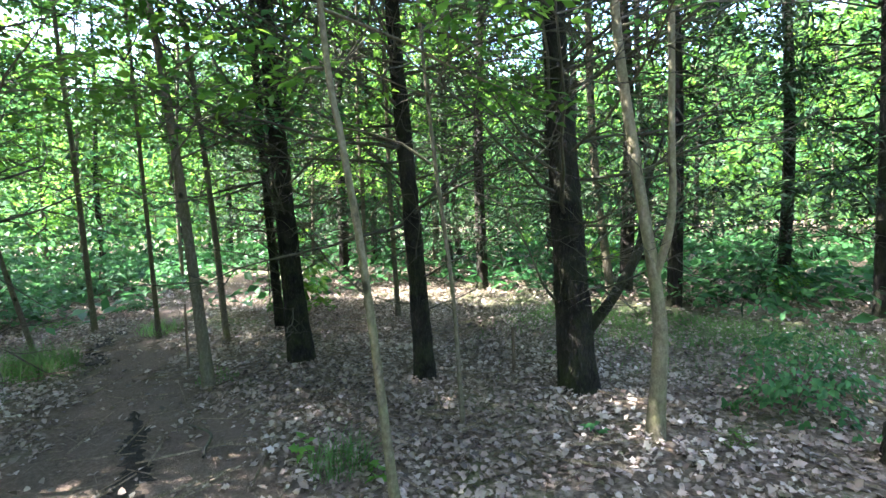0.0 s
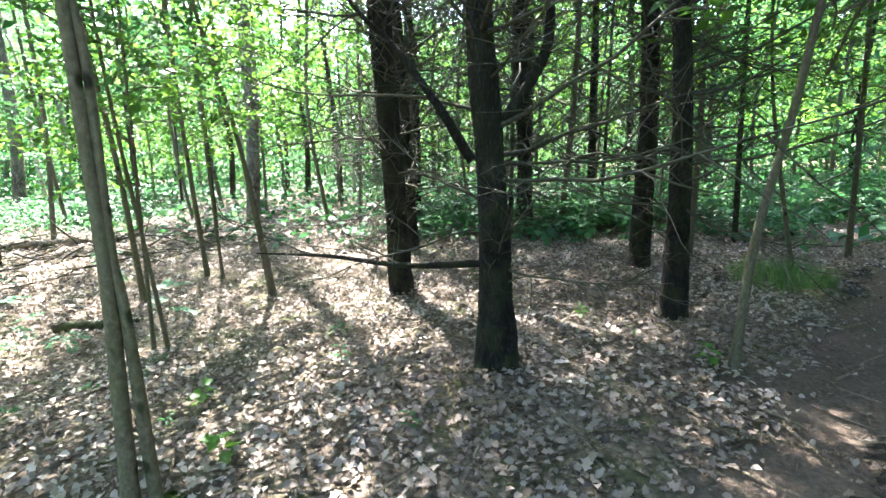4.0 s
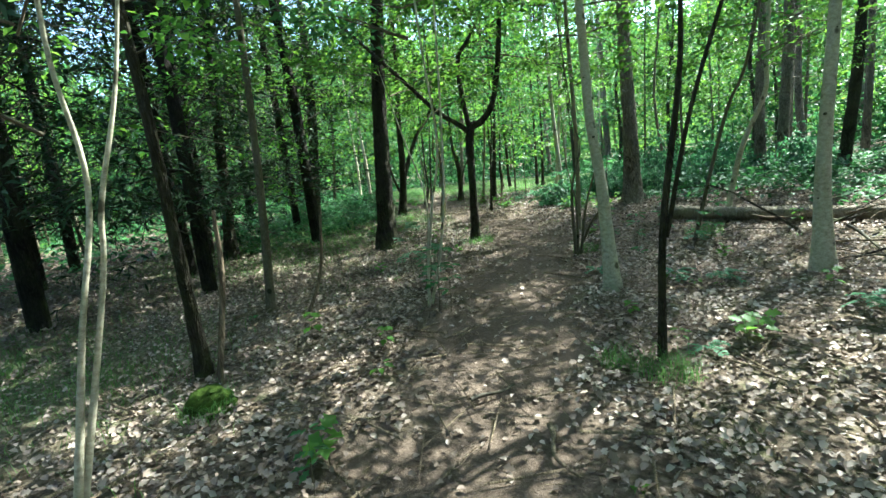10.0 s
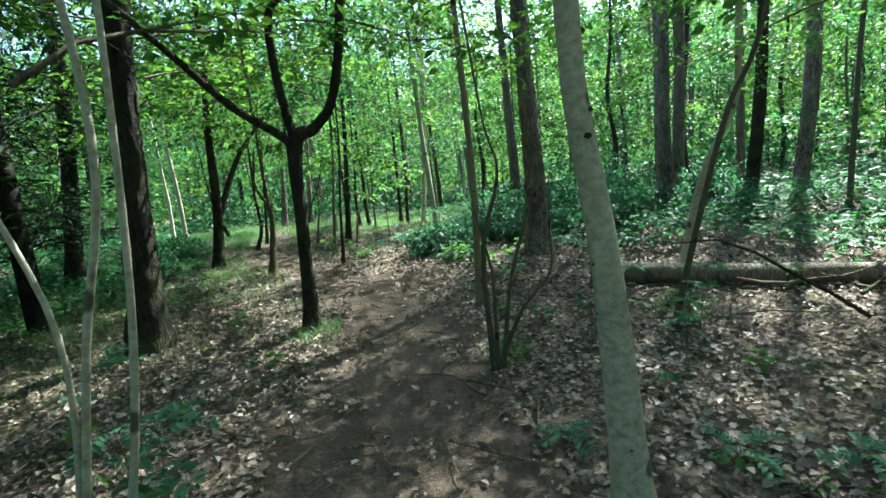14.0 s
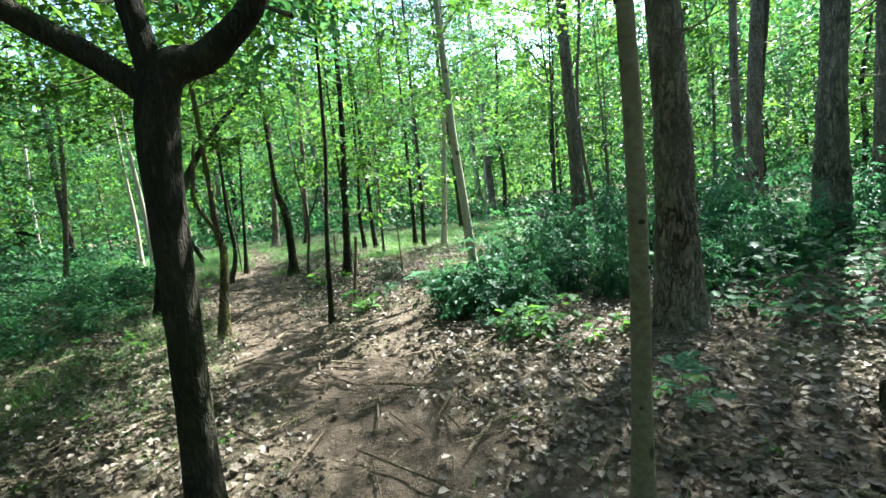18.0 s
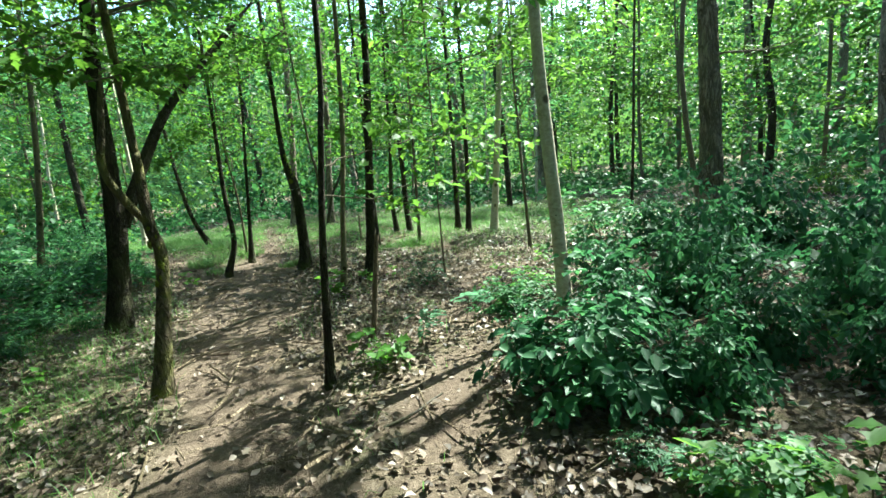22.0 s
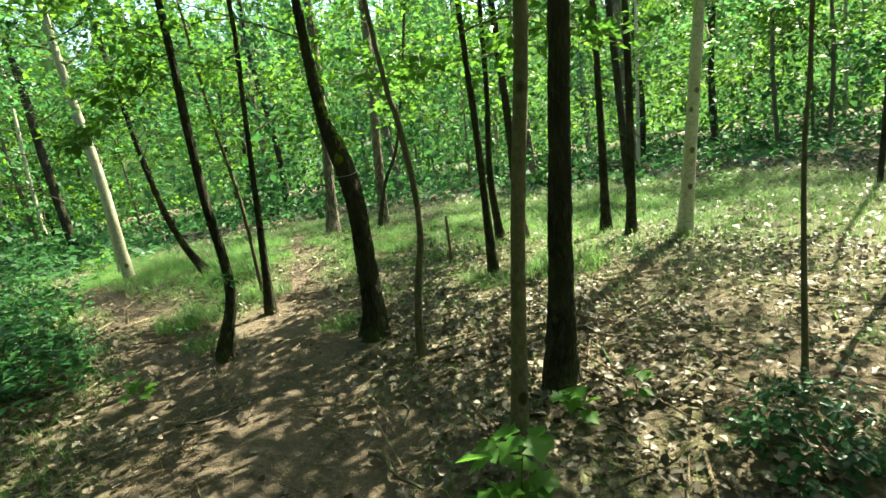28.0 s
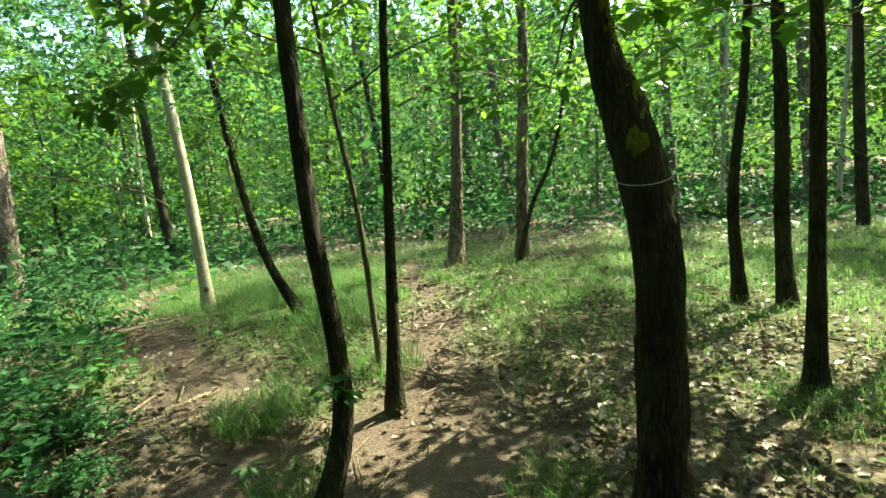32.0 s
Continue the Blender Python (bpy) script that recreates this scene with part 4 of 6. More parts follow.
tree("pine", (2.98, 16.35, 0.32, 0.121), (3.10, 16.30, 2.91, 0.108), (3.12, 16.29, 4.77, 0.098))
tree("oak", (3.76, 15.09, 0.29, 0.112), (3.91, 15.00, 2.14, 0.101), (3.97, 14.97, 3.68, 0.084))
tree("sapling", (-2.83, 7.12, 0.00, 0.017), (-2.79, 7.13, 0.39, 0.014), (-2.68, 7.18, 1.09, 0.012), (-2.56, 7.23, 1.72, 0.012), (-2.60, 7.22, 2.68, 0.010), limbs=(((-2.80, 7.13, 0.04, 0.016), (-2.67, 7.19, 0.53, 0.014), (-2.56, 7.23, 1.15, 0.012), (-2.50, 7.26, 1.90, 0.010), (-2.46, 7.28, 2.68, 0.009)), ((-2.83, 7.12, 0.05, 0.013), (-2.78, 7.14, 0.55, 0.011), (-2.73, 7.16, 1.17, 0.009), (-2.86, 7.10, 1.79, 0.007)),), coat="birch", label="clump of thin whitish-grey stems beside the path")
tree("snag", (-4.20, 6.87, 0.00, 0.023), (-4.05, 7.02, 0.51, 0.020), (-3.97, 7.09, 1.22, 0.013))

# ---- the wood around ----
WALK = ((0.0, -2.2), (0.0, 0.0), (-1.4, 4.0), (-2.0, 9.5), (-3.6, 13.0), (-5.0, 16.0), (-6.4, 18.0), (-10.0, 23.0))
TAKEN = [(o.matrix_basis.translation.x, o.matrix_basis.translation.y) for o in bpy.data.objects if o.parent is None and o.get("category")]


def walk_gap(x, y):
    line = [(a, b, 0.0) for a, b in WALK]
    return float(near_line(np.float64(x), np.float64(y), line))


def plain_tree(kind, seed, r, top, key, k):
    """A tree of the wood around: tapering stem, branches and crown."""
    rg = np.random.default_rng(seed)
    root = new("pine_tree" if kind == "pine" else "conifer_tree" if kind == "conifer" else "young_tree")
    w = rg.normal(0, 0.035, 2)
    p = [(w[0] * h + 0.07 * rg.normal(), w[1] * h + 0.07 * rg.normal(), h - 0.1, r * (1 - 0.8 * h / top)) for h in np.linspace(0, top, 6)]
    v, f = tube(smooth_line(p, 3), 8, 0.05, seed)
    part("trunk", flat_mesh("trunk", v, f, BARK[kind], True), root)
    for kk in ((key, k),) if kind != "conifer" else ((key, k), ("dead", k), ("skirt", k)):
        wd, lf = CROWNS[kk[0]][kk[1] % len(CROWNS[kk[0]])]
        tagged(part("branchwork", wd, root), kind="stuff")
        if lf:
            part("crown", lf, root)
    return tagged(root, {"pine": "tall pine with greyish plated bark among other trees", "conifer": "dark conifer with dead twigs in the wood"}.get(kind, "thin leafy young tree in the wood around"), "tree", group="trees of the wood around")


MODELS = [plain_tree("sapling", 300, 0.05, 9, "far", 0), plain_tree("sapling", 301, 0.06, 10, "far", 1), plain_tree("birch", 302, 0.07, 11, "far", 2), plain_tree("oak", 303, 0.10, 11, "far", 3),
          plain_tree("oak", 304, 0.085, 10, "high", 0), plain_tree("pine", 305, 0.15, 14, "pine", 0), plain_tree("conifer", 306, 0.12, 13, "needle", 1), plain_tree("sapling", 307, 0.045, 8, "far", 3),
          plain_tree("sapling", 310, 0.06, 10, "farther", 0), plain_tree("sapling", 311, 0.07, 11, "farther", 1), plain_tree("birch", 312, 0.08, 11, "farther", 2), plain_tree("oak", 313, 0.11, 11, "farther", 3),
          plain_tree("oak", 314, 0.042, 11, "thin", 0), plain_tree("sapling", 315, 0.038, 11, "thin", 1)]
rg = np.random.default_rng(42)
spots, tries = [], 0
while len(spots) < 370 and tries < 20000:
    tries += 1
    a, d = rg.uniform(0, 6.283), 7 + 36 * rg.uniform() ** 0.75
    x, y = -3 + d * math.cos(a), 8 + d * 1.15 * math.sin(a)
    gap = walk_gap(x, y)
    if gap < 7.0 or (0.3 < x < 3.8 and 18 < y < 24) or trodden(np.float64(x), np.float64(y)) > 0:
        continue
    if any((x - u) ** 2 + (y - v) ** 2 < 1.4 for u, v in spots) or any((x - u) ** 2 + (y - v) ** 2 < 0.8 for u, v in TAKEN):
        continue
    spots.append((x, y))
# slim trees added only so that their high crowns shade the ground
SHADE_TREES = ((4.3, 9.6), (3.0, 8.4), (5.2, 11.7), (6.9, 13.3), (7.9, 10.9), (9.0, 13.0), (8.6, 6.6),
        (8.6, -6.4), (13.4, -6.0), (9.1, -1.9), (13.7, -2.4), (12.6, 0.9), (15.2, 1.6), (13.2, 4.0), (14.6, 7.0), (7.1, 8.6), (4.6, 13.7), (0.4, 23.4), (0.8, 20.6), (8.4, 1.7), (10.4, 3.6), (6.6, 11.0), (8.6, 5.4))
DUSKY = ((-8.6, 9.2), (-10.2, 11.6), (-8.2, 6.4), (-11.4, 8.6), (-12.2, 13.4), (-9.6, 14.0), (-10.4, 5.0), (-13.4, 10.6), (-7.6, 11.9), (-13.0, 16.4), (-6.9, 8.0), (6.0, -9.4), (8.4, -10.6), (3.9, -10.8), (10.6, -9.2), (7.0, -13.0), (12.2, -11.2), (1.6, -12.4), (13.6, -8.6),
         (14.6, -0.4), (13.4, 3.0), (9.6, 4.6), (11.8, 6.2), (15.4, 5.4), (17.0, 1.2), (-1.6, -9.6), (0.4, -10.4), (-3.0, -8.4), (2.7, -9.7), (-0.8, -12.2), (-4.6, -10.4))
spots += DUSKY
spots += SHADE_TREES
rg = np.random.default_rng(43)
for i, (x, y) in enumerate(spots):
    if y < 4:
        pick = rg.choice((0, 1, 3, 6, 7, 7, 2, 0))
    elif x > -1:
        pick = rg.choice((0, 1, 2, 3, 4, 5, 5, 7))
    else:
        pick = rg.choice((0, 1, 2, 3, 4, 7, 3, 2, 5))
    if walk_gap(x, y) > 13 and pick not in (5, 6):
        pick = 8 + pick % 4
    s = rg.uniform(0.8, 1.25)
    if i >= len(spots) - len(SHADE_TREES):
        pick, s = 12 + i % 2, rg.uniform(1.1, 1.4)
    if (x, y) in DUSKY:
        pick, s = 6, rg.uniform(0.8, 1.1)
    m = pose(x, y, ground_at(x, y), 0, 0, rg.uniform(0, 360)) @ Matrix.Diagonal((s, s, s * rg.uniform(0.9, 1.15), 1))
    if len(MODELS) <= i < len(spots) - len(SHADE_TREES) - len(DUSKY) and (3.6 < x < 6.3 and 7.5 < y < 21.5 or 1.5 < x < 7.5 and 10.0 < y < 16.5):
        continue  # the wood is open on this side and lets the sun in
    if i < len(MODELS):
        pick = i
        MODELS[i].matrix_basis = m
    else:
        copy_thing(MODELS[pick], m)

# far woods that close the view on all sides
def far_ring(r0, r1, n, per, top, size, mat, seed):
    """Clumped foliage of the woods all round, with gaps between the clumps."""
    rg = np.random.default_rng(seed)
    a = rg.uniform(0, 6.283, n)
    d = rg.uniform(r0, r1, n)
    z = rg.uniform(0, 1, n) ** 1.1 * (top + 2.5 * np.sin(a * 9 + seed) + 1.5 * np.sin(a * 23))
    C = np.repeat(np.stack([-3 + d * np.cos(a), 8 + d * np.sin(a), z], -1), per, 0)
    m = n * per
    P = C + rg.normal(0, 1, (m, 3)) * np.array([0.75, 0.75, 0.3])
    P[:, 2] = np.maximum(P[:, 2], 0.05)
    v, q = leaves(P, rg.normal(0, 0.6, (m, 3)) + np.array([0, 0, 0.8]), rg.normal(0, 1, (m, 3)), size, rg)
    tagged(new("far_woods", flat_mesh("far_woods", v, q, mat)), "distant green mass of leafy woodland", "woods", kind="stuff")


far_ring(24, 40, 5200, 26, 12, 0.27, BLUISH, 1)
far_ring(20, 38, 3200, 18, 1.2, 0.25, BRAMBLE, 4)
far_ring(34, 52, 4600, 20, 14, 0.42, GREEN, 2)

# the wood goes on beyond sight: a wall of leaves and shade with a ragged top
WOODS = Mat("far_foliage", 0.9, 0.1)
# far leaves, the gloom between them and upright trunk streaks, all painted as colour
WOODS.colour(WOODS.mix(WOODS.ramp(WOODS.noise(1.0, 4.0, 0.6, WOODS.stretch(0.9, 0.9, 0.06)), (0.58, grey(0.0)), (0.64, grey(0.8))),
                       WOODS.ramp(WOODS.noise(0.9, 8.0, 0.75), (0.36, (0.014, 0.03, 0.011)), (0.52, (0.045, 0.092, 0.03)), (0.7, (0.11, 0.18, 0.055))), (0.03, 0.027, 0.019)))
glow_ = WOODS.add("ShaderNodeBsdfTranslucent")
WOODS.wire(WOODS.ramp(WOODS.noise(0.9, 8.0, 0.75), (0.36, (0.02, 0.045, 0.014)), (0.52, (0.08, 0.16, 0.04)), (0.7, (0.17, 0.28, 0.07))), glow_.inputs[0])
both_ = WOODS.add("ShaderNodeMixShader")
both_.inputs[0].default_value = 0.55
WOODS.wire(WOODS.b.outputs[0], both_.inputs[1])
WOODS.wire(glow_.outputs[0], both_.inputs[2])
WOODS.wire(both_.outputs[0], WOODS.t.nodes["Material Output"].inputs[0])
aa = np.linspace(0, 6.28319, 721)[:-1]
ring = []
for h in (-0.5, 0.35, 0.7, 1.0):
    top = 18.5 + 2.0 * np.sin(aa * 7) + 1.6 * np.sin(aa * 29 + 1) + 1.4 * np.sin(aa * 71) + np.random.default_rng(3).normal(0, 1.5, 720)
    d = 62 + 2 * np.sin(aa * 13) + 1.2 * np.sin(aa * 31 + h * 9) + 6 * max(h, 0)
    ring.append(np.stack([-3 + d * np.cos(aa), 8 + d * np.sin(aa), top * h], -1))
k = np.arange(4 * 720).reshape(4, 720)
tagged(new("backdrop", flat_mesh("backdrop", np.stack(ring), np.stack([k[:-1], np.roll(k[:-1], -1, 1), np.roll(k[1:], -1, 1), k[1:]], -1).reshape(-1, 4), WOODS.m, True)), "backdrop wall painted with far leaves, trunk streaks and gloom", "woods", kind="structure")


# ---- undergrowth ----
def bush_model(seed, h, n, size, mat, lobed=False, stems=7):
    """Leafy bush 1 m in half width: bare stems from one root and leaves thick on the outside."""
    rg = np.random.default_rng(seed)
    root = new("bush")
    ends = []
    for i in range(stems):
        c = limb_curve(rg, (0, 0, -0.03), rg.uniform(0, 6.283), rg.uniform(0.5, 1.3), rg.uniform(0.7, 1.15), 0.012, -0.05, 5, 0.16)
        c[:, 2] *= h
        v, f = tube(c, 5)
        part("stem", flat_mesh("stem", v, f, BARK["sapling"], True), root)
        ends += [(*c[k, :3], *(c[k, :3] - c[k - 1, :3])) for k in (2, 3, 4, 5)]
    per = 8
    m = n // per
    u = rg.normal(0, 1, (m, 3))
    u /= np.linalg.norm(u, axis=1)[:, None]
    u[:, 2] = np.abs(u[:, 2])
    rad = rg.uniform(0.12, 1.0, m) ** 0.5 * (1 + 0.25 * np.sin(u[:, 0] * 7 + seed) * np.sin(u[:, 1] * 6 + 1) + 0.14 * rg.normal(0, 1, m))
    C = u * rad[:, None] * np.array([1, 1, h])
    C[:, 2] = np.maximum(C[:, 2], 0.04)
    flat = u * 0.35 + rg.normal(0, 0.2, (m, 3)) + np.array([0, 0, 0.9])
    around = rg.normal(0, 1, (m, per, 3)) * np.array([1, 1, 0.22])
    around /= np.linalg.norm(around, axis=2)[..., None]
    P = (C[:, None] + around * size * rg.uniform(0.1, 1.0, (m, per, 1))).reshape(-1, 3)
    P[:, 2] = np.maximum(P[:, 2], 0.02)
    v, q = leaves(P, np.repeat(flat, per, 0) + rg.normal(0, 0.22, (m * per, 3)), around.reshape(-1, 3) + np.repeat(u, per, 0) * 0.5 - np.array([0, 0, 0.25]), size, rg, lobed, 0.62)
    part("foliage", flat_mesh("foliage", v, q, mat), root)
    return root


BUSH = {
    "bramble": (bush_model(1, 0.75, 1500, 0.10, BRAMBLE, "six"), "dense dark green bramble bush on the woodland floor"),
    "shrub": (bush_model(2, 0.95, 1000, 0.10, BLUISH, "six"), "leafy bluish-green shrub among the trees"),
    "thicket": (bush_model(6, 0.95, 1500, 0.135, THICK, "six", 9), "dense dark blue-green shrub under the pine"),
    "holly": (bush_model(3, 1.0, 800, 0.10, HOLLY, "six"), "dark glossy evergreen bush on leaf litter"),
    "oakling": (bush_model(4, 1.1, 520, 0.11, GREEN, True), "loose green bush of young oak leaves"),
    "lime": (bush_model(5, 1.0, 480, 0.11, LIME, True), "bright light green bush of young maple"),
    "far_bramble": (bush_model(11, 0.75, 420, 0.15, BRAMBLE, False, 4), "dark green bramble bush deep in the wood"),
    "far_shrub": (bush_model(12, 0.95, 420, 0.14, BLUISH, False, 4), "bluish-green shrub deep in the wood"),
    "far_oakling": (bush_model(13, 1.1, 380, 0.15, GREEN, False, 4), "green oak bush deep in the wood"),
}
used_ = set()


def bush(kind, x, y, rad, tall=1.0, label="", turn=None):
    ob, text = BUSH[kind]
    m = pose(x, y, ground_at(x, y), 0, 0, (x * 77 + y * 131) % 360 if turn is None else turn) @ Matrix.Diagonal((rad, rad, rad * tall, 1))
    if kind in used_:
        ob = copy_thing(ob, m)
    else:
        used_.add(kind)
        ob.matrix_basis = m
    return tagged(ob, label or text, "bush", group="undergrowth bushes")


# thicket beside the pale tree and the pine
for x, y, rad, tall in ((-2.1, 13.95, 0.5, 0.9), (-1.6, 13.75, 0.55, 1.0), (-1.15, 14.2, 0.6, 1.05), (-0.75, 13.75, 0.5, 1.1), (-1.85, 14.7, 0.6, 1.1), (-1.2, 15.2, 0.75, 1.15), (-0.4, 14.6, 0.75, 1.15),
                        (-0.1, 13.6, 0.6, 1.2), (0.4, 15.5, 0.9, 1.2), (-0.6, 16.2, 0.85, 1.1), (-2.45, 14.6, 0.35, 0.9), (-1.6, 16.3, 0.6, 1.0), (1.2, 14.4, 0.85, 1.1), (0.6, 14.0, 0.6, 1.0), (1.5, 15.8, 0.9, 1.2), (2.1, 14.9, 0.8, 1.0)):
    bush("thicket", x, y, rad, tall * 1.5)
for x, y, rad, tall in ((0.3, 17.2, 1.1, 1.6), (1.9, 16.9, 1.2, 1.5), (3.2, 15.6, 1.1, 1.5), (2.9, 13.9, 0.9, 1.3), (-0.6, 18.0, 0.9, 1.4)):
    bush("thicket", x, y, rad, tall)
# foot of the young tree that splits the path, and shrubs along it
bush("oakling", -3.45, 14.55, 0.22, 0.8)
bush("oakling", -3.4, 16.0, 0.4)
bush("oakling", -2.6, 17.3, 0.5)
bush("lime", -2.4, 16.0, 0.45)
bush("bramble", -2.5, 15.6, 0.45)
bush("holly", -3.62, 17.2, 0.33, 1.3)
bush("oakling", -2.9, 18.1, 0.45, 1.3)
bush("holly", -1.7, 17.7, 0.7)
bush("shrub", -1.2, 18.6, 0.9)
# dark brambles by the fork
bush("bramble", -9.5, 18.2, 0.85, 0.9)
bush("bramble", -8.75, 18.0, 0.6, 0.8)
bush("bramble", -9.2, 19.0, 0.6, 0.9)
bush("bramble", -10.3, 18.9, 0.9)
bush("bramble", -10.4, 17.6, 1.0)
bush("bramble", -8.9, 17.0, 0.9)
bush("bramble", -8.2, 16.2, 0.75)
bush("bramble", -9.2, 15.6, 1.0)
bush("shrub", -10.6, 16.2, 1.2)
bush("holly", -10.2, 14.4, 1.1)
bush("bramble", -8.4, 14.6, 0.7)
bush("bramble", -7.7, 15.4, 0.5, 0.9)
bush("bramble", -9.6, 17.4, 0.7)
bush("bramble", -8.3, 17.5, 0.45, 0.8)
bush("bramble", -9.9, 16.5, 0.8)
bush("shrub", -11.9, 18.4, 1.1, 1.2)
bush("shrub", -11.6, 20.6, 0.8, 1.3)
bush("lime", -13.5, 23.6, 1.0, 1.3)
for x, y, rad, tall in ((-7.65, 16.25, 0.55, 1.3), (-8.1, 15.65, 0.65, 1.2), (-8.7, 18.65, 0.45, 1.1), (-8.6, 16.4, 0.6, 1.3), (-9.0, 18.3, 0.5, 1.2), (-7.9, 14.9, 0.5, 1.1)):
    bush("bramble", x, y, rad, tall)
# by the start
bush("holly", 2.15, 2.5, 0.34, 0.9)
bush("holly", 1.9, 2.25, 0.22, 0.8)
bush("oakling", 0.65, -5.45, 0.5, 1.3)
bush("shrub", 0.5, -6.2, 0.5, 1.8)
bush("lime", -0.3, -7.0, 0.8, 1.4)
bush("bramble", 9.7, -4.1, 0.75)
bush("shrub", 9.7, -2.4, 0.85)
bush("lime", 8.9, -2.9, 0.5)
bush("shrub", 10.6, -0.6, 1.2, 1.1)
bush("bramble", 11.8, 1.2, 1.3)
bush("bramble", 12.5, 2.6, 1.2)
bush("shrub", 11.9, -2.4, 1.2, 1.3)
bush("shrub", 12.2, -4.0, 1.2, 1.3)
# low tufts by the way
bush("oakling", -1.45, 9.5, 0.2)
bush("oakling", -1.15, 9.75, 0.22)
bush("holly", -2.05, 13.3, 0.4, 1.0)
bush("shrub", -1.7, 13.0, 0.35)
bush("oakling", -0.5, 5.85, 0.16)
bush("bramble", -6.2, 14.0, 0.2)
rg = np.random.default_rng(77)
for i in range(26):
    bush(("far_bramble", "far_shrub", "holly")[i % 3], rg.uniform(8.5, 15), rg.uniform(-2.5, 6), rg.uniform(0.6, 1.2), rg.uniform(0.8, 1.3))
n_ = 0
while n_ < 150:
    a, d = rg.uniform(0, 6.283), rg.uniform(7, 30)
    x, y = -3 + d * math.cos(a), 8 + d * 1.15 * math.sin(a)
    if walk_gap(x, y) < 7.5 or trodden(np.float64(x), np.float64(y)) > 0 or grassy(np.float64(x), np.float64(y)) > 0.5:
        continue
    n_ += 1
    bush(str(rg.choice(("far_bramble", "far_shrub", "far_shrub", "far_oakling", "lime", "holly"))), x, y, rg.uniform(0.5, 1.25), rg.uniform(0.8, 1.5))


def carpet(name, ellipses, n, size, tall, mat, label, category, seed, lobed=True):
    """Leaves of low plants that cover ground too thickly to count."""
    rg = np.random.default_rng(seed)
    area = np.array([a * b for _, _, a, b in ellipses])
    k = rg.choice(len(ellipses), n, p=area / area.sum())
    e = np.array(ellipses)[k]
    t, r = rg.uniform(0, 6.283, n), np.sqrt(rg.uniform(0, 1, n))
    x, y = e[:, 0] + e[:, 2] * r * np.cos(t), e[:, 1] + e[:, 3] * r * np.sin(t)
    keep = trodden(x, y) < 0.35
    x, y = x[keep], y[keep]
    n = len(x)
    top = tall * (0.55 + 0.45 * np.sin(x * 2.7 + 1.3 * np.sin(y * 2.1)) * np.sin(y * 2.3 + x))
    z = height(x, y) + 0.03 + top * rg.uniform(0.1, 1, n) ** 0.6
    v, q = leaves(np.stack([x, y, z], -1), rg.normal(0, 0.35, (n, 3)) + np.array([0, 0, 1]), rg.normal(0, 1, (n, 3)) - np.array([0, 0, 0.3]), size, rg, lobed)
    return tagged(new(name, flat_mesh(name, v, q, mat)), label, category, kind="stuff")


carpet("bramble_carpet", ((2.6, 13.2, 3.2, 1.6), (4.5, 11.6, 2.5, 1.6), (1.0, 12.9, 1.3, 0.8), (2.0, 16.5, 3.5, 2.2), (6.5, 14.5, 3.0, 3.0)), 9000, 0.11, 0.5, BRAMBLE, "low green carpet of bramble behind the fallen log", "brambles", 1)
carpet("bramble_carpet", ((-9.6, 16.8, 1.5, 2.2), (-9.4, 18.4, 1.3, 0.9), (-11.5, 15.0, 2.0, 2.5), (-8.6, 13.0, 1.6, 2.2), (-8.9, 17.9, 1.0, 1.3), (-10.2, 19.6, 1.2, 1.0)), 11000, 0.085, 0.5, BRAMBLE, "dark bramble carpet under the trees", "brambles", 2)
carpet("herb_carpet", ((-20, 14, 9, 16), (14, 12, 9, 16), (-4, 36, 16, 9), (16, -8, 9, 10), (-12, -6, 9, 10), (4, -16, 12, 7), (14, -1, 5, 5)), 26000, 0.24, 0.5, BRAMBLE, "green herbs that cover the floor of the wood", "herbs", 3, False)


# seedlings: each leaf is a piece of its own
def one_leaf(name, size, mat, ratio):
    rg = np.random.default_rng(5)
    v, q = leaves(np.zeros((1, 3)), np.array([[0, 0.0, 1]]), np.array([[1.0, 0, 0]]), size / 0.95, rg, True, ratio)
    return flat_mesh(name, v, q, mat)


LEAF = {"maple": one_leaf("leaf", 0.088, LIME, 0.8), "oak": one_leaf("leaf", 0.08, GREEN, 0.5), "rowan": one_leaf("leaf", 0.075, BLUISH, 0.42)}


def seedling_model(kind, seed, h, n):
    rg = np.random.default_rng(seed)
    root = new("seedling")
    c = limb_curve(rg, (0, 0, -0.02), 0, 1.45, h, 0.004, 0.0, 4, 0.08)
    v, f = tube(c, 5)
    part("stem", flat_mesh("stem", v, f, BARK["sapling"], True), root)
    for i in range(n):
        p = c[min(4, 2 + i % 3), :3]
        part("leaf", LEAF[kind], root, at=pose(p[0], p[1], p[2], rg.normal(0, 12), rg.normal(8, 16), i * 137.5 + rg.normal(0, 15)) @ Matrix.Translation((0.02, 0, 0)))
    return tagged(root, {"maple": "maple seedling with bright green lobed leaves", "oak": "oak seedling with a few green leaves", "rowan": "bluish-green seedling with spreading leaves"}[kind], "seedling", group="seedlings on the woodland floor")


SEED = [seedling_model("maple", 1, 0.2, 8), seedling_model("maple", 2, 0.32, 9), seedling_model("oak", 3, 0.14, 6), seedling_model("rowan", 4, 0.18, 8), seedling_model("rowan", 5, 0.42, 12), seedling_model("oak", 6, 0.1, 5)]
placed_ = set()


def seedling(k, x, y, s=1.0, turn=0.0):
    m = pose(x, y, ground_at(x, y), 0, 0, turn) @ Matrix.Diagonal((s, s, s, 1))
    if k in placed_:
        copy_thing(SEED[k], m)
    else:
        placed_.add(k)
        SEED[k].matrix_basis = m


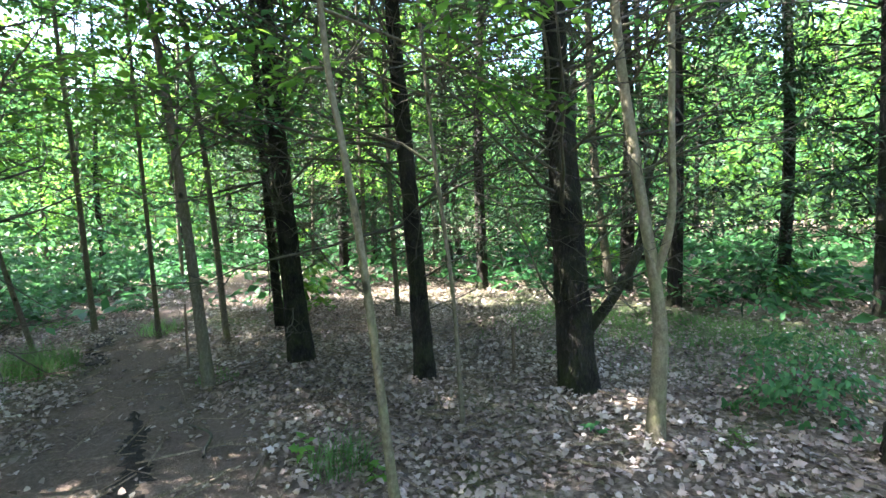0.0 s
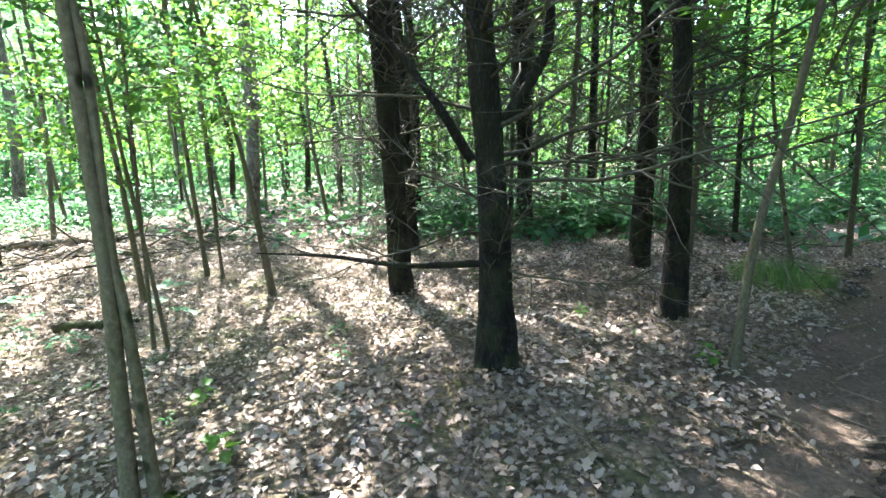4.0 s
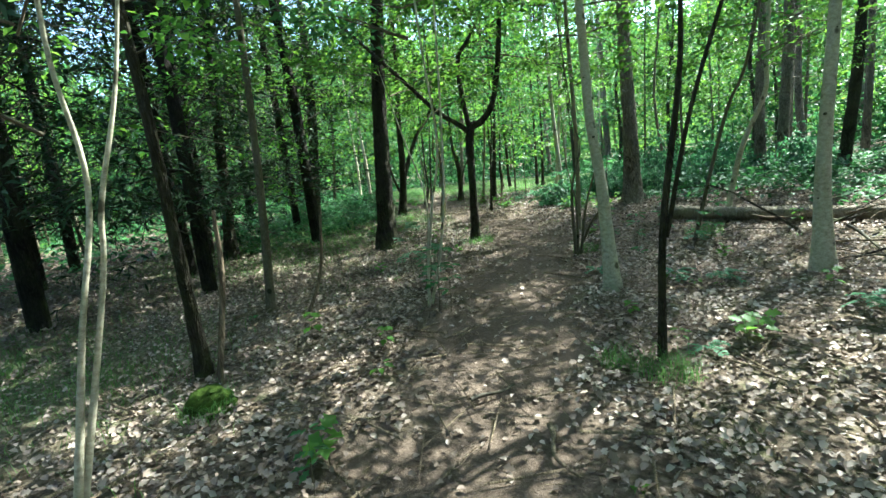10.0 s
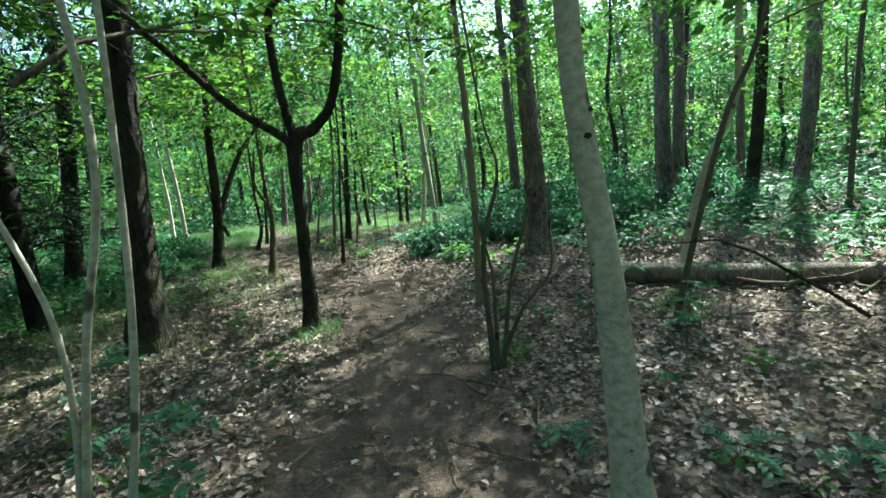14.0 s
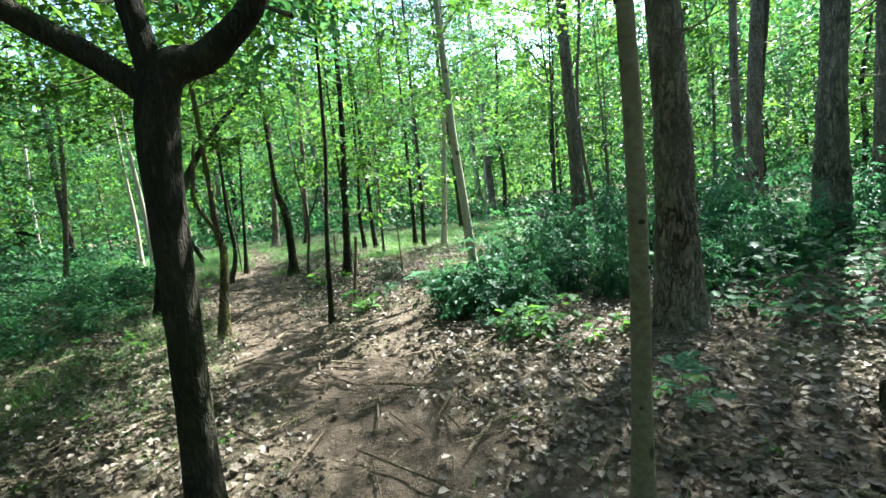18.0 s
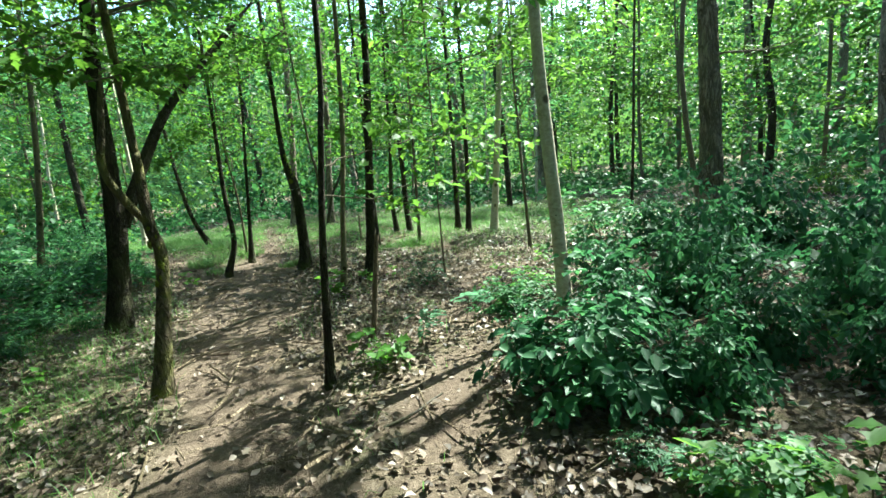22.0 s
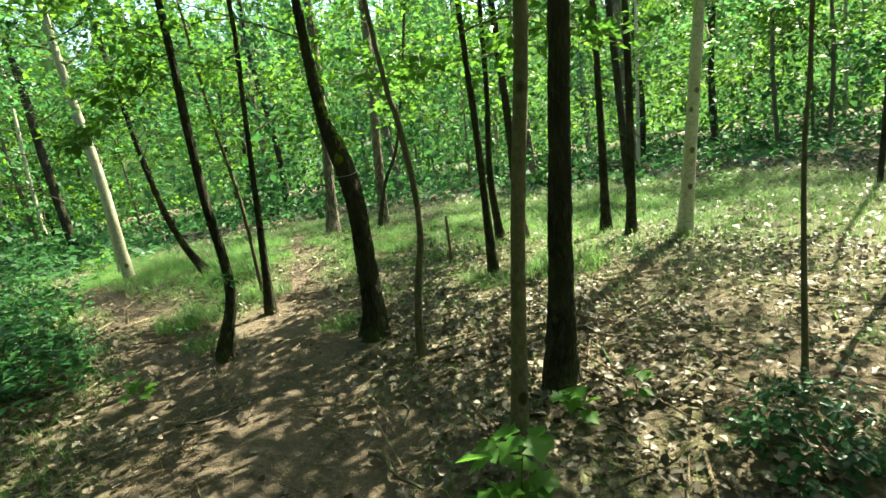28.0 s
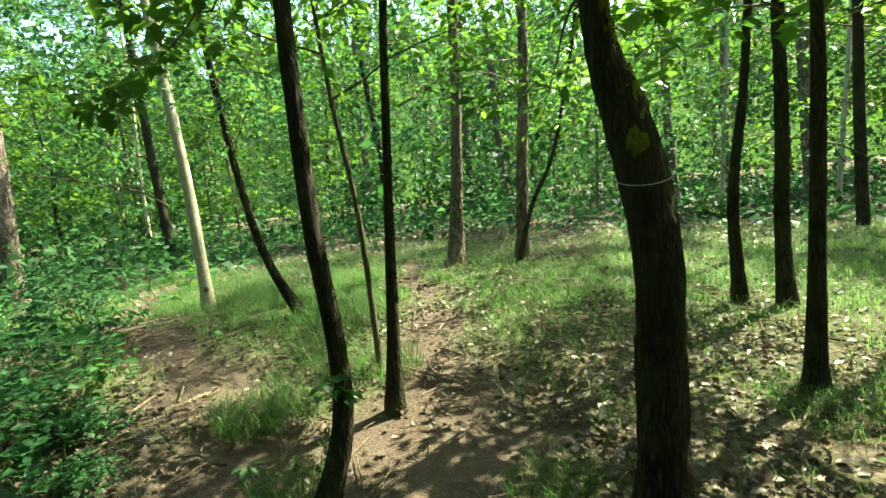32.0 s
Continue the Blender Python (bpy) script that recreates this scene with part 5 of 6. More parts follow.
for k, x, y, s in ((1, -3.6, 14.42, 1.0), (0, -3.38, 14.42, 1.1), (1, -1.72, 12.95, 0.9), (1, -1.35, 13.02, 1.0), (0, -1.55, 13.05, 1.0), (0, -1.85, 13.1, 0.9), (1, -0.97, 11.6, 0.7), (0, -1.1, 11.75, 0.7), (0, -1.25, 12.6, 0.8), (0, -1.0, 12.75, 0.8), (3, -1.5, 12.45, 0.9), (1, -0.8, 12.9, 0.8),
                   (4, -3.1, 7.75, 1.1), (3, -0.6, 9.2, 1.2), (3, -0.35, 8.9, 1.1), (1, -4.75, 16.95, 1.2), (0, -4.85, 17.0, 1.2), (1, -7.5, 17.9, 0.9), (0, -7.45, 18.0, 0.9), (4, -7.62, 18.75, 0.6),
                   (0, -2.43, 4.47, 1.0), (2, -2.64, 5.49, 0.9), (1, -0.03, 6.35, 0.9), (0, 0.1, 6.5, 1.0), (4, -2.35, 4.2, 0.8), (0, 1.2, 4.6, 1.0), (1, 1.35, 4.4, 0.8), (3, 1.7, 4.3, 1.0),
                   (4, -2.68, 7.01, 1.5), (4, -2.55, 7.01, 1.1), (4, -0.6, 9.7, 1.2), (4, -0.25, 10.0, 1.4), (4, 0.1, 9.6, 1.2), (4, 0.35, 9.9, 1.3), (3, -0.9, 10.3, 1.2)):
    seedling(k, x, y, s, x * 100)
n_ = 0
while n_ < 140:
    t = rg.uniform(0, 1) * (len(WALK) - 1)
    i = min(int(t), len(WALK) - 2)
    x = WALK[i][0] + (t - i) * (WALK[i + 1][0] - WALK[i][0]) + rg.normal(0, 2.6)
    y = WALK[i][1] + (t - i) * (WALK[i + 1][1] - WALK[i][1]) + rg.normal(0, 1.8)
    if trodden(np.float64(x), np.float64(y)) > 0.2 or walk_gap(x, y) < 0.5:
        continue
    n_ += 1
    seedling(int(rg.choice((0, 2, 2, 3, 5, 5, 1))), x, y, rg.uniform(0.5, 1.0), rg.uniform(0, 360))


# young rowans with feathered leaves
def feathered_leaf(seed, length):
    """One leaf: a bowed stalk with pairs of narrow leaflets and one at the tip."""
    rg = np.random.default_rng(seed)
    f = np.linspace(0, 1, 9)
    P = np.stack([length * f, 0 * f, length * (0.22 * f - 0.42 * f * f)], -1)
    v, q = tube(np.concatenate([P, (0.0022 * (1 - 0.7 * f))[:, None]], 1), 4)
    pts, heads = [], []
    for g in np.linspace(0.25, 0.97, 7):
        c = [np.interp(g, f, P[:, k]) for k in range(3)]
        for sd in (-1, 1):
            pts.append(c)
            heads.append((0.55, sd, -0.05))
    pts.append(P[-1])
    heads.append((1, 0, -0.4))
    n = len(pts)
    lv, lq = leaves(np.array(pts), rg.normal(0, 0.1, (n, 3)) + np.array([0, 0, 1]), np.array(heads, float), length * 0.3, rg, "six", 0.4)
    me = flat_mesh("leaf", np.vstack([v, lv]), np.vstack([q, lq + len(v)]), ROWAN)
    return me


ROWAN = foliage("young_rowan_leaves", (0.05, 0.125, 0.065), (0.085, 0.20, 0.10), (0.14, 0.28, 0.14), 0.4)
FEATHER = [feathered_leaf(i, l) for i, l in enumerate((0.2, 0.16, 0.23))]


def young_rowan(seed, x, y, h, n, s):
    rg = np.random.default_rng(seed)
    root = new("rowan_seedling")
    root.matrix_basis = pose(x, y, ground_at(x, y))
    c = limb_curve(rg, (0, 0, -0.02), rg.uniform(0, 6.28), 1.4, h, 0.005, 0.0, 5, 0.08)
    v, f = tube(c, 5)
    part("stem", flat_mesh("stem", v, f, BARK["sapling"], True), root)
    for i in range(n):
        p = c[5 - (i % 3 if h > 0.3 else i % 2), :3]
        part("leaf", FEATHER[i % 3], root, at=pose(*p, rg.normal(0, 10), rg.normal(-4, 14), i * 137.5 + rg.normal(0, 14)) @ Matrix.Diagonal((s, s, s, 1)))
    return tagged(root, "young rowan with pale blue-green feathered leaves on the litter", "seedling", group="young rowans on the woodland floor")


ROWANS = ((-3.12, 7.95, 0.5, 8, 1.15), (-3.4, 8.15, 0.75, 7, 1.0), (1.67, 4.05, 0.6, 8, 1.1), (1.95, 3.9, 0.2, 6, 0.9), (1.42, 4.05, 0.22, 6, 0.9), (2.6, 3.2, 0.55, 7, 1.0), (-1.14, 8.33, 0.1, 5, 0.8), (-0.29, 8.14, 0.1, 6, 0.9),
          (-1.05, 11.45, 0.32, 7, 0.9), (0.15, 8.0, 0.14, 6, 0.9), (0.16, 9.8, 0.16, 6, 0.9), (-3.19, 14.9, 0.25, 6, 0.8), (-2.98, 15.3, 0.28, 7, 0.9), (-1.96, 13.2, 0.12, 5, 0.7), (-0.32, 6.2, 0.1, 5, 0.7), (-2.2, 3.85, 0.22, 6, 0.8),
          (0.9, 6.9, 0.2, 6, 0.9), (2.2, 6.4, 0.4, 7, 1.0), (3.4, 5.6, 0.6, 8, 1.1))
for i, (x, y, h, n, s) in enumerate(ROWANS):
    young_rowan(900 + i, x, y, h, n, s)


# ---- fallen wood ----
def fallen(name, a, b, r, label, category, mat, bend=0.08, seed=0, lift=0.0, sides=7, tilt=0.0):
    """A stem that lies on the ground from a to b."""
    rg = np.random.default_rng(seed)
    a, b = np.array(a, float), np.array(b, float)
    side = np.array([-(b - a)[1], (b - a)[0]])
    ph = rg.normal(0, 1, 3)
    pts = []
    for f in np.linspace(0, 1, 7):
        w = a + (b - a) * f + side * bend * (math.sin(f * 3.1) * ph[0] * 0.6 + math.sin(f * 7 + ph[1]) * 0.35)
        rr = r * (1 - 0.55 * f)
        pts.append((w[0] - a[0], w[1] - a[1], ground_at(*w) - ground_at(*a) + rr * 0.75 + lift + tilt * f, rr))
    v, f = tube(smooth_line(pts, 4), sides, 0.08, seed)
    ob = new(name, flat_mesh(name, v, f, mat, True))
    ob.matrix_basis = pose(a[0], a[1], ground_at(*a))
    return tagged(ob, label, category)


log = fallen("fallen_log", (-0.15, 11.35), (4.6, 9.2), 0.122, "long weathered fallen trunk with peeling bark", "log", BARK["log"], 0.02, 3, 0.03, 16)
fallen("mossy_log", (2.22, 4.72), (2.82, 4.12), 0.07, "short dark rotting log with green moss", "log", BARK["oak"], 0.05, 4, 0.0, 12)
STK = "thin bare stick lying on the litter"
for i, (a, b, r) in enumerate((((-0.8, 2.28), (-0.1, 2.75), 0.022), ((0.4, 2.4), (1.35, 3.36), 0.03), ((-0.19, 3.72), (0.15, 4.03), 0.014), ((-0.62, 3.52), (-0.4, 3.2), 0.014), ((-1.4, 2.61), (-1.1, 2.45), 0.016),
                              ((-3.28, 4.49), (-2.9, 5.3), 0.012), ((-3.45, 6.66), (-2.84, 7.16), 0.018), ((-3.43, 4.9), (-2.97, 5.7), 0.014), ((-1.32, 5.04), (-1.12, 4.6), 0.016), ((-1.84, 5.23), (-1.6, 5.5), 0.016),
                              ((-0.75, 9.2), (-0.1, 7.1), 0.026), ((-5.5, 18.26), (-4.94, 18.54), 0.026), ((-5.56, 18.37), (-5.06, 18.73), 0.022), ((-1.0, 10.97), (-0.2, 10.8), 0.022), ((-0.5, 11.0), (0.2, 10.4), 0.02),
                              ((3.08, -3.1), (3.7, -3.2), 0.014), ((1.8, -4.2), (2.4, -3.7), 0.014), ((0.5, -7.0), (-0.45, -5.9), 0.03), ((-4.2, 16.2), (-4.6, 16.9), 0.016), ((-4.2, 15.6), (-3.95, 16.5), 0.02),
                              ((0.55, 2.7), (0.2, 2.2), 0.012), ((-3.6, 9.1), (-3.2, 9.6), 0.014), ((-2.6, 10.4), (-2.5, 10.1), 0.015), ((-1.7, 9.2), (-1.2, 9.0), 0.014), ((-6.2, 13.4), (-5.6, 14.0), 0.016))):
    fallen("fallen_branch", a, b, r, STK, "stick", BARK["snag"] if i % 3 else TWIG, 0.12, 20 + i)
n_ = 0
while n_ < 75:
    t = rg.uniform(0, 1) * (len(WALK) - 1)
    i = min(int(t), len(WALK) - 2)
    x = WALK[i][0] + (t - i) * (WALK[i + 1][0] - WALK[i][0]) + rg.normal(0, 2.4)
    y = WALK[i][1] + (t - i) * (WALK[i + 1][1] - WALK[i][1]) + rg.normal(0, 2.0)
    a, l = rg.uniform(0, 6.283), rg.uniform(0.25, 1.0)
    n_ += 1
    fallen("fallen_branch", (x, y), (x + l * math.cos(a), y + l * math.sin(a)), rg.uniform(0.006, 0.014), STK, "stick", BARK["snag"] if n_ % 2 else TWIG, 0.15, 60 + n_, 0, 5)


# brush heaped by the log
def brush_pile(cx, cy, sx, sy, n, tall, seed):
    rg = np.random.default_rng(seed)
    root = new("brush_pile")
    z0 = ground_at(cx, cy)
    root.matrix_basis = pose(cx, cy, z0)
    for i in range(n):
        a = rg.normal(-0.35, 0.75) + rg.choice((0, math.pi))
        l = rg.uniform(0.4, 1.9)
        c = limb_curve(rg, (rg.normal(0, sx), rg.normal(0, sy), rg.uniform(0.0, tall) ** 1.2), a, rg.normal(0.05, 0.2), l, rg.uniform(0.006, 0.024), -0.02, 6, 0.2)
        c[:, 2] = np.maximum(c[:, 2], 0.02)
        v, f = tube(c, 5)
        part("stick", flat_mesh("stick", v, f, (TWIG, BARK["snag"], BARK["oak"])[i % 3], True), root)
    return tagged(root, "tangled heap of grey and brown dead branches", "brush pile")


brush_pile(3.9, 7.4, 0.9, 0.6, 60, 0.42, 1)
brush_pile(2.4, 8.9, 0.8, 0.4, 34, 0.3, 2)
brush_pile(2.6, 10.1, 0.7, 0.35, 26, 0.25, 3)
brush_pile(5.6, 6.6, 0.9, 0.6, 30, 0.3, 4)


# mossy stump beside the path and the little rotten stump at the start
def stump(x, y, r, h, mat, label, seed):
    rg = np.random.default_rng(seed)
    line = np.array([(0, 0, -0.05, r * 1.25), (0, 0, h * 0.25, r * 1.1), (0, 0, h * 0.6, r * 0.95), (0.01, 0, h * 0.9, r * 0.7), (0.01, 0, h, r * 0.15)])
    v, f = tube(smooth_line(line, 3), 14, 0.16, seed)
    ob = new("stump", flat_mesh("stump", v, f, mat, True))
    ob.matrix_basis = pose(x, y, ground_at(x, y))
    return tagged(ob, label, "stump")


STRING = Mat("string", 0.8, 0.2)
STRING.colour(STRING.ramp(STRING.noise(200.0, 3.0), (0.3, grey(0.4)), (0.7, grey(0.6))))
MOSS = Mat("moss", 1.0, 0.05)
MOSS.colour(MOSS.ramp(MOSS.noise(30.0, 5.0, 0.7), (0.3, (0.018, 0.03, 0.006)), (0.55, (0.04, 0.066, 0.012)), (0.8, (0.08, 0.11, 0.024))))
MOSS.bump(MOSS.noise(90.0, 4.0), 1.0, 0.02)
stump(-3.70, 4.92, 0.17, 0.10, MOSS.m, "low stump covered in bright green moss", 1)
stump(0.98, 0.40, 0.11, 0.05, MOSS.m, "mossy root hump at the foot of the twin stems", 2)
stump(-0.07, -5.82, 0.09, 0.26, BARK["conifer"], "small dark rotten stump", 3)
# ---- grass ----
def grass_mesh(name, x, y, tall, rg, per=1):
    n = len(x)
    z = height(x, y)
    a = rg.uniform(0, 6.283, n)
    l = tall * rg.uniform(0.5, 1.25, n)
    lean = rg.uniform(0.35, 1.35, n) * l
    w = 0.0016 + 0.0013 * rg.uniform(0, 1, n)
    sx, sy = -np.sin(a) * w, np.cos(a) * w
    B = np.stack([x, y, z - 0.01], -1)
    S = np.stack([sx, sy, 0 * x], -1)
    Mi = B + np.stack([np.cos(a) * lean * 0.35, np.sin(a) * lean * 0.35, l * 0.6], -1)
    T = B + np.stack([np.cos(a) * lean, np.sin(a) * lean, l * 0.8], -1)
    V = np.stack([B - S, B + S, Mi + S * 0.8, Mi - S * 0.8, T + S * 0.15, T - S * 0.15], 1).reshape(-1, 3)
    o = np.arange(n)[:, None] * 6
    F = np.concatenate([o + np.array([[0, 1, 2, 3]]), o + np.array([[3, 2, 4, 5]])], 0)
    return flat_mesh(name, V, F, GRASS)


rg = np.random.default_rng(91)
gxs, gys = rg.uniform(-17, 4, 1400000), rg.uniform(-9, 29, 1400000)
den = grassy(gxs, gys) * (0.25 + 0.75 * (np.sin(gxs * 3.1 + 2 * np.sin(gys * 2.2)) * np.sin(gys * 2.7 + gxs) > -0.25))
keep = rg.uniform(0, 1, len(gxs)) < den
gxs, gys = gxs[keep][:215000], gys[keep][:215000]
tagged(new("grass", grass_mesh("grass", gxs, gys, 0.14, rg)), "soft green woodland grass in patches of light", "grass", kind="stuff")


def tuft(x, y, rad, n, tall):
    g = np.random.default_rng(int(abs(x * 100 + y * 37)))
    t, r = g.uniform(0, 6.283, n), rad * np.sqrt(g.uniform(0, 1, n))
    me = grass_mesh("grass_tuft", x + r * np.cos(t), y + r * np.sin(t), tall, g)
    ob = new("grass_tuft", me)
    return tagged(ob, "small tuft of fresh green grass", "grass tuft", kind="stuff")


for x, y, rad, n, tall in ((-0.62, 5.85, 0.22, 260, 0.2), (-0.95, 5.95, 0.1, 120, 0.16), (-3.2, 10.55, 0.3, 420, 0.14), (-3.66, 4.84, 0.2, 300, 0.12), (2.33, -3.62, 0.2, 260, 0.16), (6.5, -2.35, 0.55, 900, 0.28), (4.6, -3.7, 0.2, 160, 0.1),
                           (7.4, -3.9, 0.3, 300, 0.2), (-8.2, 19.5, 0.35, 500, 0.2), (-4.3, 20.4, 0.4, 600, 0.2), (-5.2, 20.2, 0.25, 300, 0.12), (-7.6, 18.9, 0.2, 260, 0.12), (-1.3, 9.6, 0.2, 240, 0.14), (-5.05, 20.0, 0.3, 300, 0.14),
                           (-8.9, 21.5, 0.5, 700, 0.26), (-10.8, 22.3, 0.6, 800, 0.3), (0.35, 10.3, 0.25, 260, 0.18), (-7.8, 20.3, 0.3, 350, 0.2), (-6.4, 19.2, 0.2, 300, 0.11), (-8.25, 19.4, 0.22, 300, 0.16), (-4.62, 20.2, 0.3, 450, 0.17)):
    tuft(x, y, rad, n, tall)


# ---- leafy boughs close to the way ----
def bough(root, pts, twigs, per, size, kinds, seed, spread=0.3, r0=0.006):
    """A thin crooked branch on a tree, with side twigs that carry single leaves in loose flat sprays."""
    rg = np.random.default_rng(seed)
    o = np.array(root.matrix_basis.translation)
    c = smooth_line([(*(np.array(p) - o), r0 * (1 - 0.8 * i / (len(pts) - 1))) for i, p in enumerate(pts)], 5)
    c[1:, :3] += rg.normal(0, 0.012, (len(c) - 1, 3))
    wood = [tube(c, 6, 0.05, seed)]
    spots = []
    for i in range(twigs):
        k = int(rg.integers(len(c) // 4, len(c)))
        w = c[k, :3] - c[k - 1, :3]
        t = limb_curve(rg, c[k, :3], math.atan2(w[1], w[0]) + rg.choice((-1, 1)) * rg.uniform(0.3, 1.3), rg.normal(0.3, 0.45), spread * rg.uniform(0.6, 1.3), r0 * 0.35, -0.03, 4, 0.2)
        wood.append(tube(t, 4))
        for q in range(per):
            spots.append((t[min(4, 2 + q % 3), :3], math.degrees(math.atan2(t[-1, 1] - t[0, 1], t[-1, 0] - t[0, 0])) + (q - per / 2) * 300 / per))
    br = part("bough", join_tubes("bough", wood, BARK["sapling"]), root)
    for i, (p, yaw) in enumerate(spots):
        s = size / 0.085 * rg.uniform(0.65, 1.25)
        part("leaf", LEAF[kinds[i % len(kinds)]], br, at=pose(*(p + rg.normal(0, 0.012, 3)), rg.normal(0, 24), rg.normal(18, 22), yaw + rg.normal(0, 20)) @ Matrix.Diagonal((s, s, s, 1)))


ON = ("oak", "maple", "oak")
bough(e2_tree, ((-3.69, 14.32, 1.42), (-3.45, 14.6, 1.36), (-3.2, 14.95, 1.42), (-2.8, 15.5, 1.38)), 16, 7, 0.07, ON, 1)
bough(e2_tree, ((-3.66, 14.33, 1.60), (-3.45, 14.65, 1.68), (-3.1, 15.05, 1.74), (-2.6, 15.5, 1.72)), 20, 7, 0.07, ON, 2, 0.33)
bough(f2_tree, ((-7.16, 18.79, 2.35), (-7.59, 18.91, 2.3), (-8.09, 19.01, 2.15), (-8.54, 19.11, 1.95)), 16, 7, 0.10, ("oak",), 4)
bough(f2_tree, ((-7.15, 18.79, 2.5), (-7.59, 19.11, 2.55), (-8.09, 19.41, 2.4)), 14, 7, 0.10, ("oak",), 5)
bough(f2_tree, ((-7.16, 18.77, 0.70), (-7.13, 18.71, 0.74), (-7.10, 18.67, 0.75)), 3, 4, 0.08, ("rowan",), 6, 0.05, 0.003)
bough(f7_tree, ((-5.18, 20.21, 2.1), (-5.40, 20.30, 2.25), (-5.75, 20.40, 2.35), (-6.05, 20.35, 2.3)), 14, 6, 0.12, ("maple",), 9, 0.4)
bough(f7_tree, ((-5.17, 20.21, 2.3), (-5.05, 20.50, 2.45), (-4.85, 20.85, 2.5), (-4.60, 21.05, 2.45)), 14, 6, 0.12, ("maple",), 10, 0.4)
bough(e1_tree, ((-5.05, 14.15, 2.25), (-4.8, 14.4, 2.35), (-4.5, 14.6, 2.35)), 12, 7, 0.10, ("oak",), 7)
bough(e1_tree, ((-5.1, 14.1, 2.4), (-5.4, 14.3, 2.45), (-5.6, 14.5, 2.45)), 12, 7, 0.10, ("oak",), 8)


def burl(root, x, y, z, r, seed, name="burl", mat=BARK["mossy"]):
    """A round swelling on a trunk."""
    rg = np.random.default_rng(seed)
    bm = bmesh.new()
    bmesh.ops.create_icosphere(bm, subdivisions=3 if r > 0.05 else 2, radius=r)
    for v in bm.verts:
        v.co *= 1 + 0.22 * noise.noise(v.co * 14 + Vector((seed, 0, 0)))
        v.co.z *= 0.75
    me = bpy.data.meshes.new(name)
    bm.to_mesh(me)
    bm.free()
    me.materials.append(mat)
    me.polygons.foreach_set("use_smooth", [True] * len(me.polygons))
    part(name, me, root, at=pose(x, y, z))


burl(L1_tree, 0.12, 0.27, 1.90, 0.10, 0)
burl(L1_tree, -0.02, 0.15, 1.30, 0.09, 1)
burl(L1_tree, 0.11, -0.03, 0.76, 0.09, 2)
burl(L1_tree, 0.08, 0.03, 0.92, 0.07, 3)
# bright moss cushions on the leaning oak and in the fork
CUSHION = Mat("bright_moss", 1.0, 0.05)
CUSHION.colour(CUSHION.ramp(CUSHION.noise(60.0, 5.0, 0.7), (0.3, (0.06, 0.075, 0.012)), (0.55, (0.16, 0.185, 0.03)), (0.8, (0.3, 0.32, 0.07))))
CUSHION.bump(CUSHION.noise(140.0, 4.0), 1.0, 0.015)


def cushions(root, spine, n, side, seed):
    """Moss grown along one side of a stem. spine: points (x, y, z, r) in the world."""
    rg = np.random.default_rng(seed)
    o = np.array(root.matrix_basis.translation)
    for i in range(n):
        f = (i + rg.uniform(0, 1)) / n * (len(spine) - 1)
        k = min(int(f), len(spine) - 2)
        p = np.array(spine[k]) + (np.array(spine[k + 1]) - np.array(spine[k])) * (f - k)
        w = side + rg.normal(0, 0.55)
        bm = bmesh.new()
        bmesh.ops.create_icosphere(bm, subdivisions=2, radius=1.0)
        s = rg.uniform(0.22, 0.55) * p[3]
        for v in bm.verts:
            v.co *= 1 + 0.35 * noise.noise(v.co * 2.3 + Vector((seed, i, 0)))
            v.co = Vector((v.co.x * s * 0.4, v.co.y * s, v.co.z * s * rg.uniform(1.4, 1.7)))
        me = bpy.data.meshes.new("moss")
        bm.to_mesh(me)
        bm.free()
        me.materials.append(CUSHION.m)
        me.polygons.foreach_set("use_smooth", [True] * len(me.polygons))
        c = p[:3] - o + 0.92 * p[3] * np.array([math.cos(w), math.sin(w), 0])
        part("moss", me, root, "bright yellow-green moss", at=pose(*c, 0, 0, math.degrees(w)))


cushions(f1_tree, ((-5.99, 18.88, 1.52, 0.070), (-6.02, 18.88, 1.64, 0.064), (-6.07, 18.88, 1.81, 0.049), (-6.09, 18.88, 2.00, 0.043)), 26, -0.1, 3)
cushions(e1_tree, ((-5.07, 14.48, 0.85, 0.048), (-5.06, 14.49, 1.1, 0.046), (-5.07, 14.48, 1.34, 0.04)), 9, -0.9, 5)
# dark knots on the smooth and pale stems
def knots(root, pts, n, size, seed):
    """Dark eyes where side shoots died. pts: (x, y, z, r) on the stem, in the world."""
    rg = np.random.default_rng(seed)
    stem = smooth_line([Vector(q) - Vector((*root.matrix_basis.translation, 0)) for q in pts], 8)
    for i in range(n):
        h = 0.35 + (2.3 * (i + rg.uniform(0, 0.9))) / n
        c = [np.interp(h, stem[:, 2], stem[:, k]) for k in (0, 1, 3)]
        w = -2.0 + 2.4 * math.sin(i * 2.3 + seed)
        burl(root, c[0] + 0.93 * c[2] * math.cos(w), c[1] + 0.93 * c[2] * math.sin(w), h, size * rg.uniform(0.6, 1.2), 40 + i + seed, "knot", BARK["oak"])


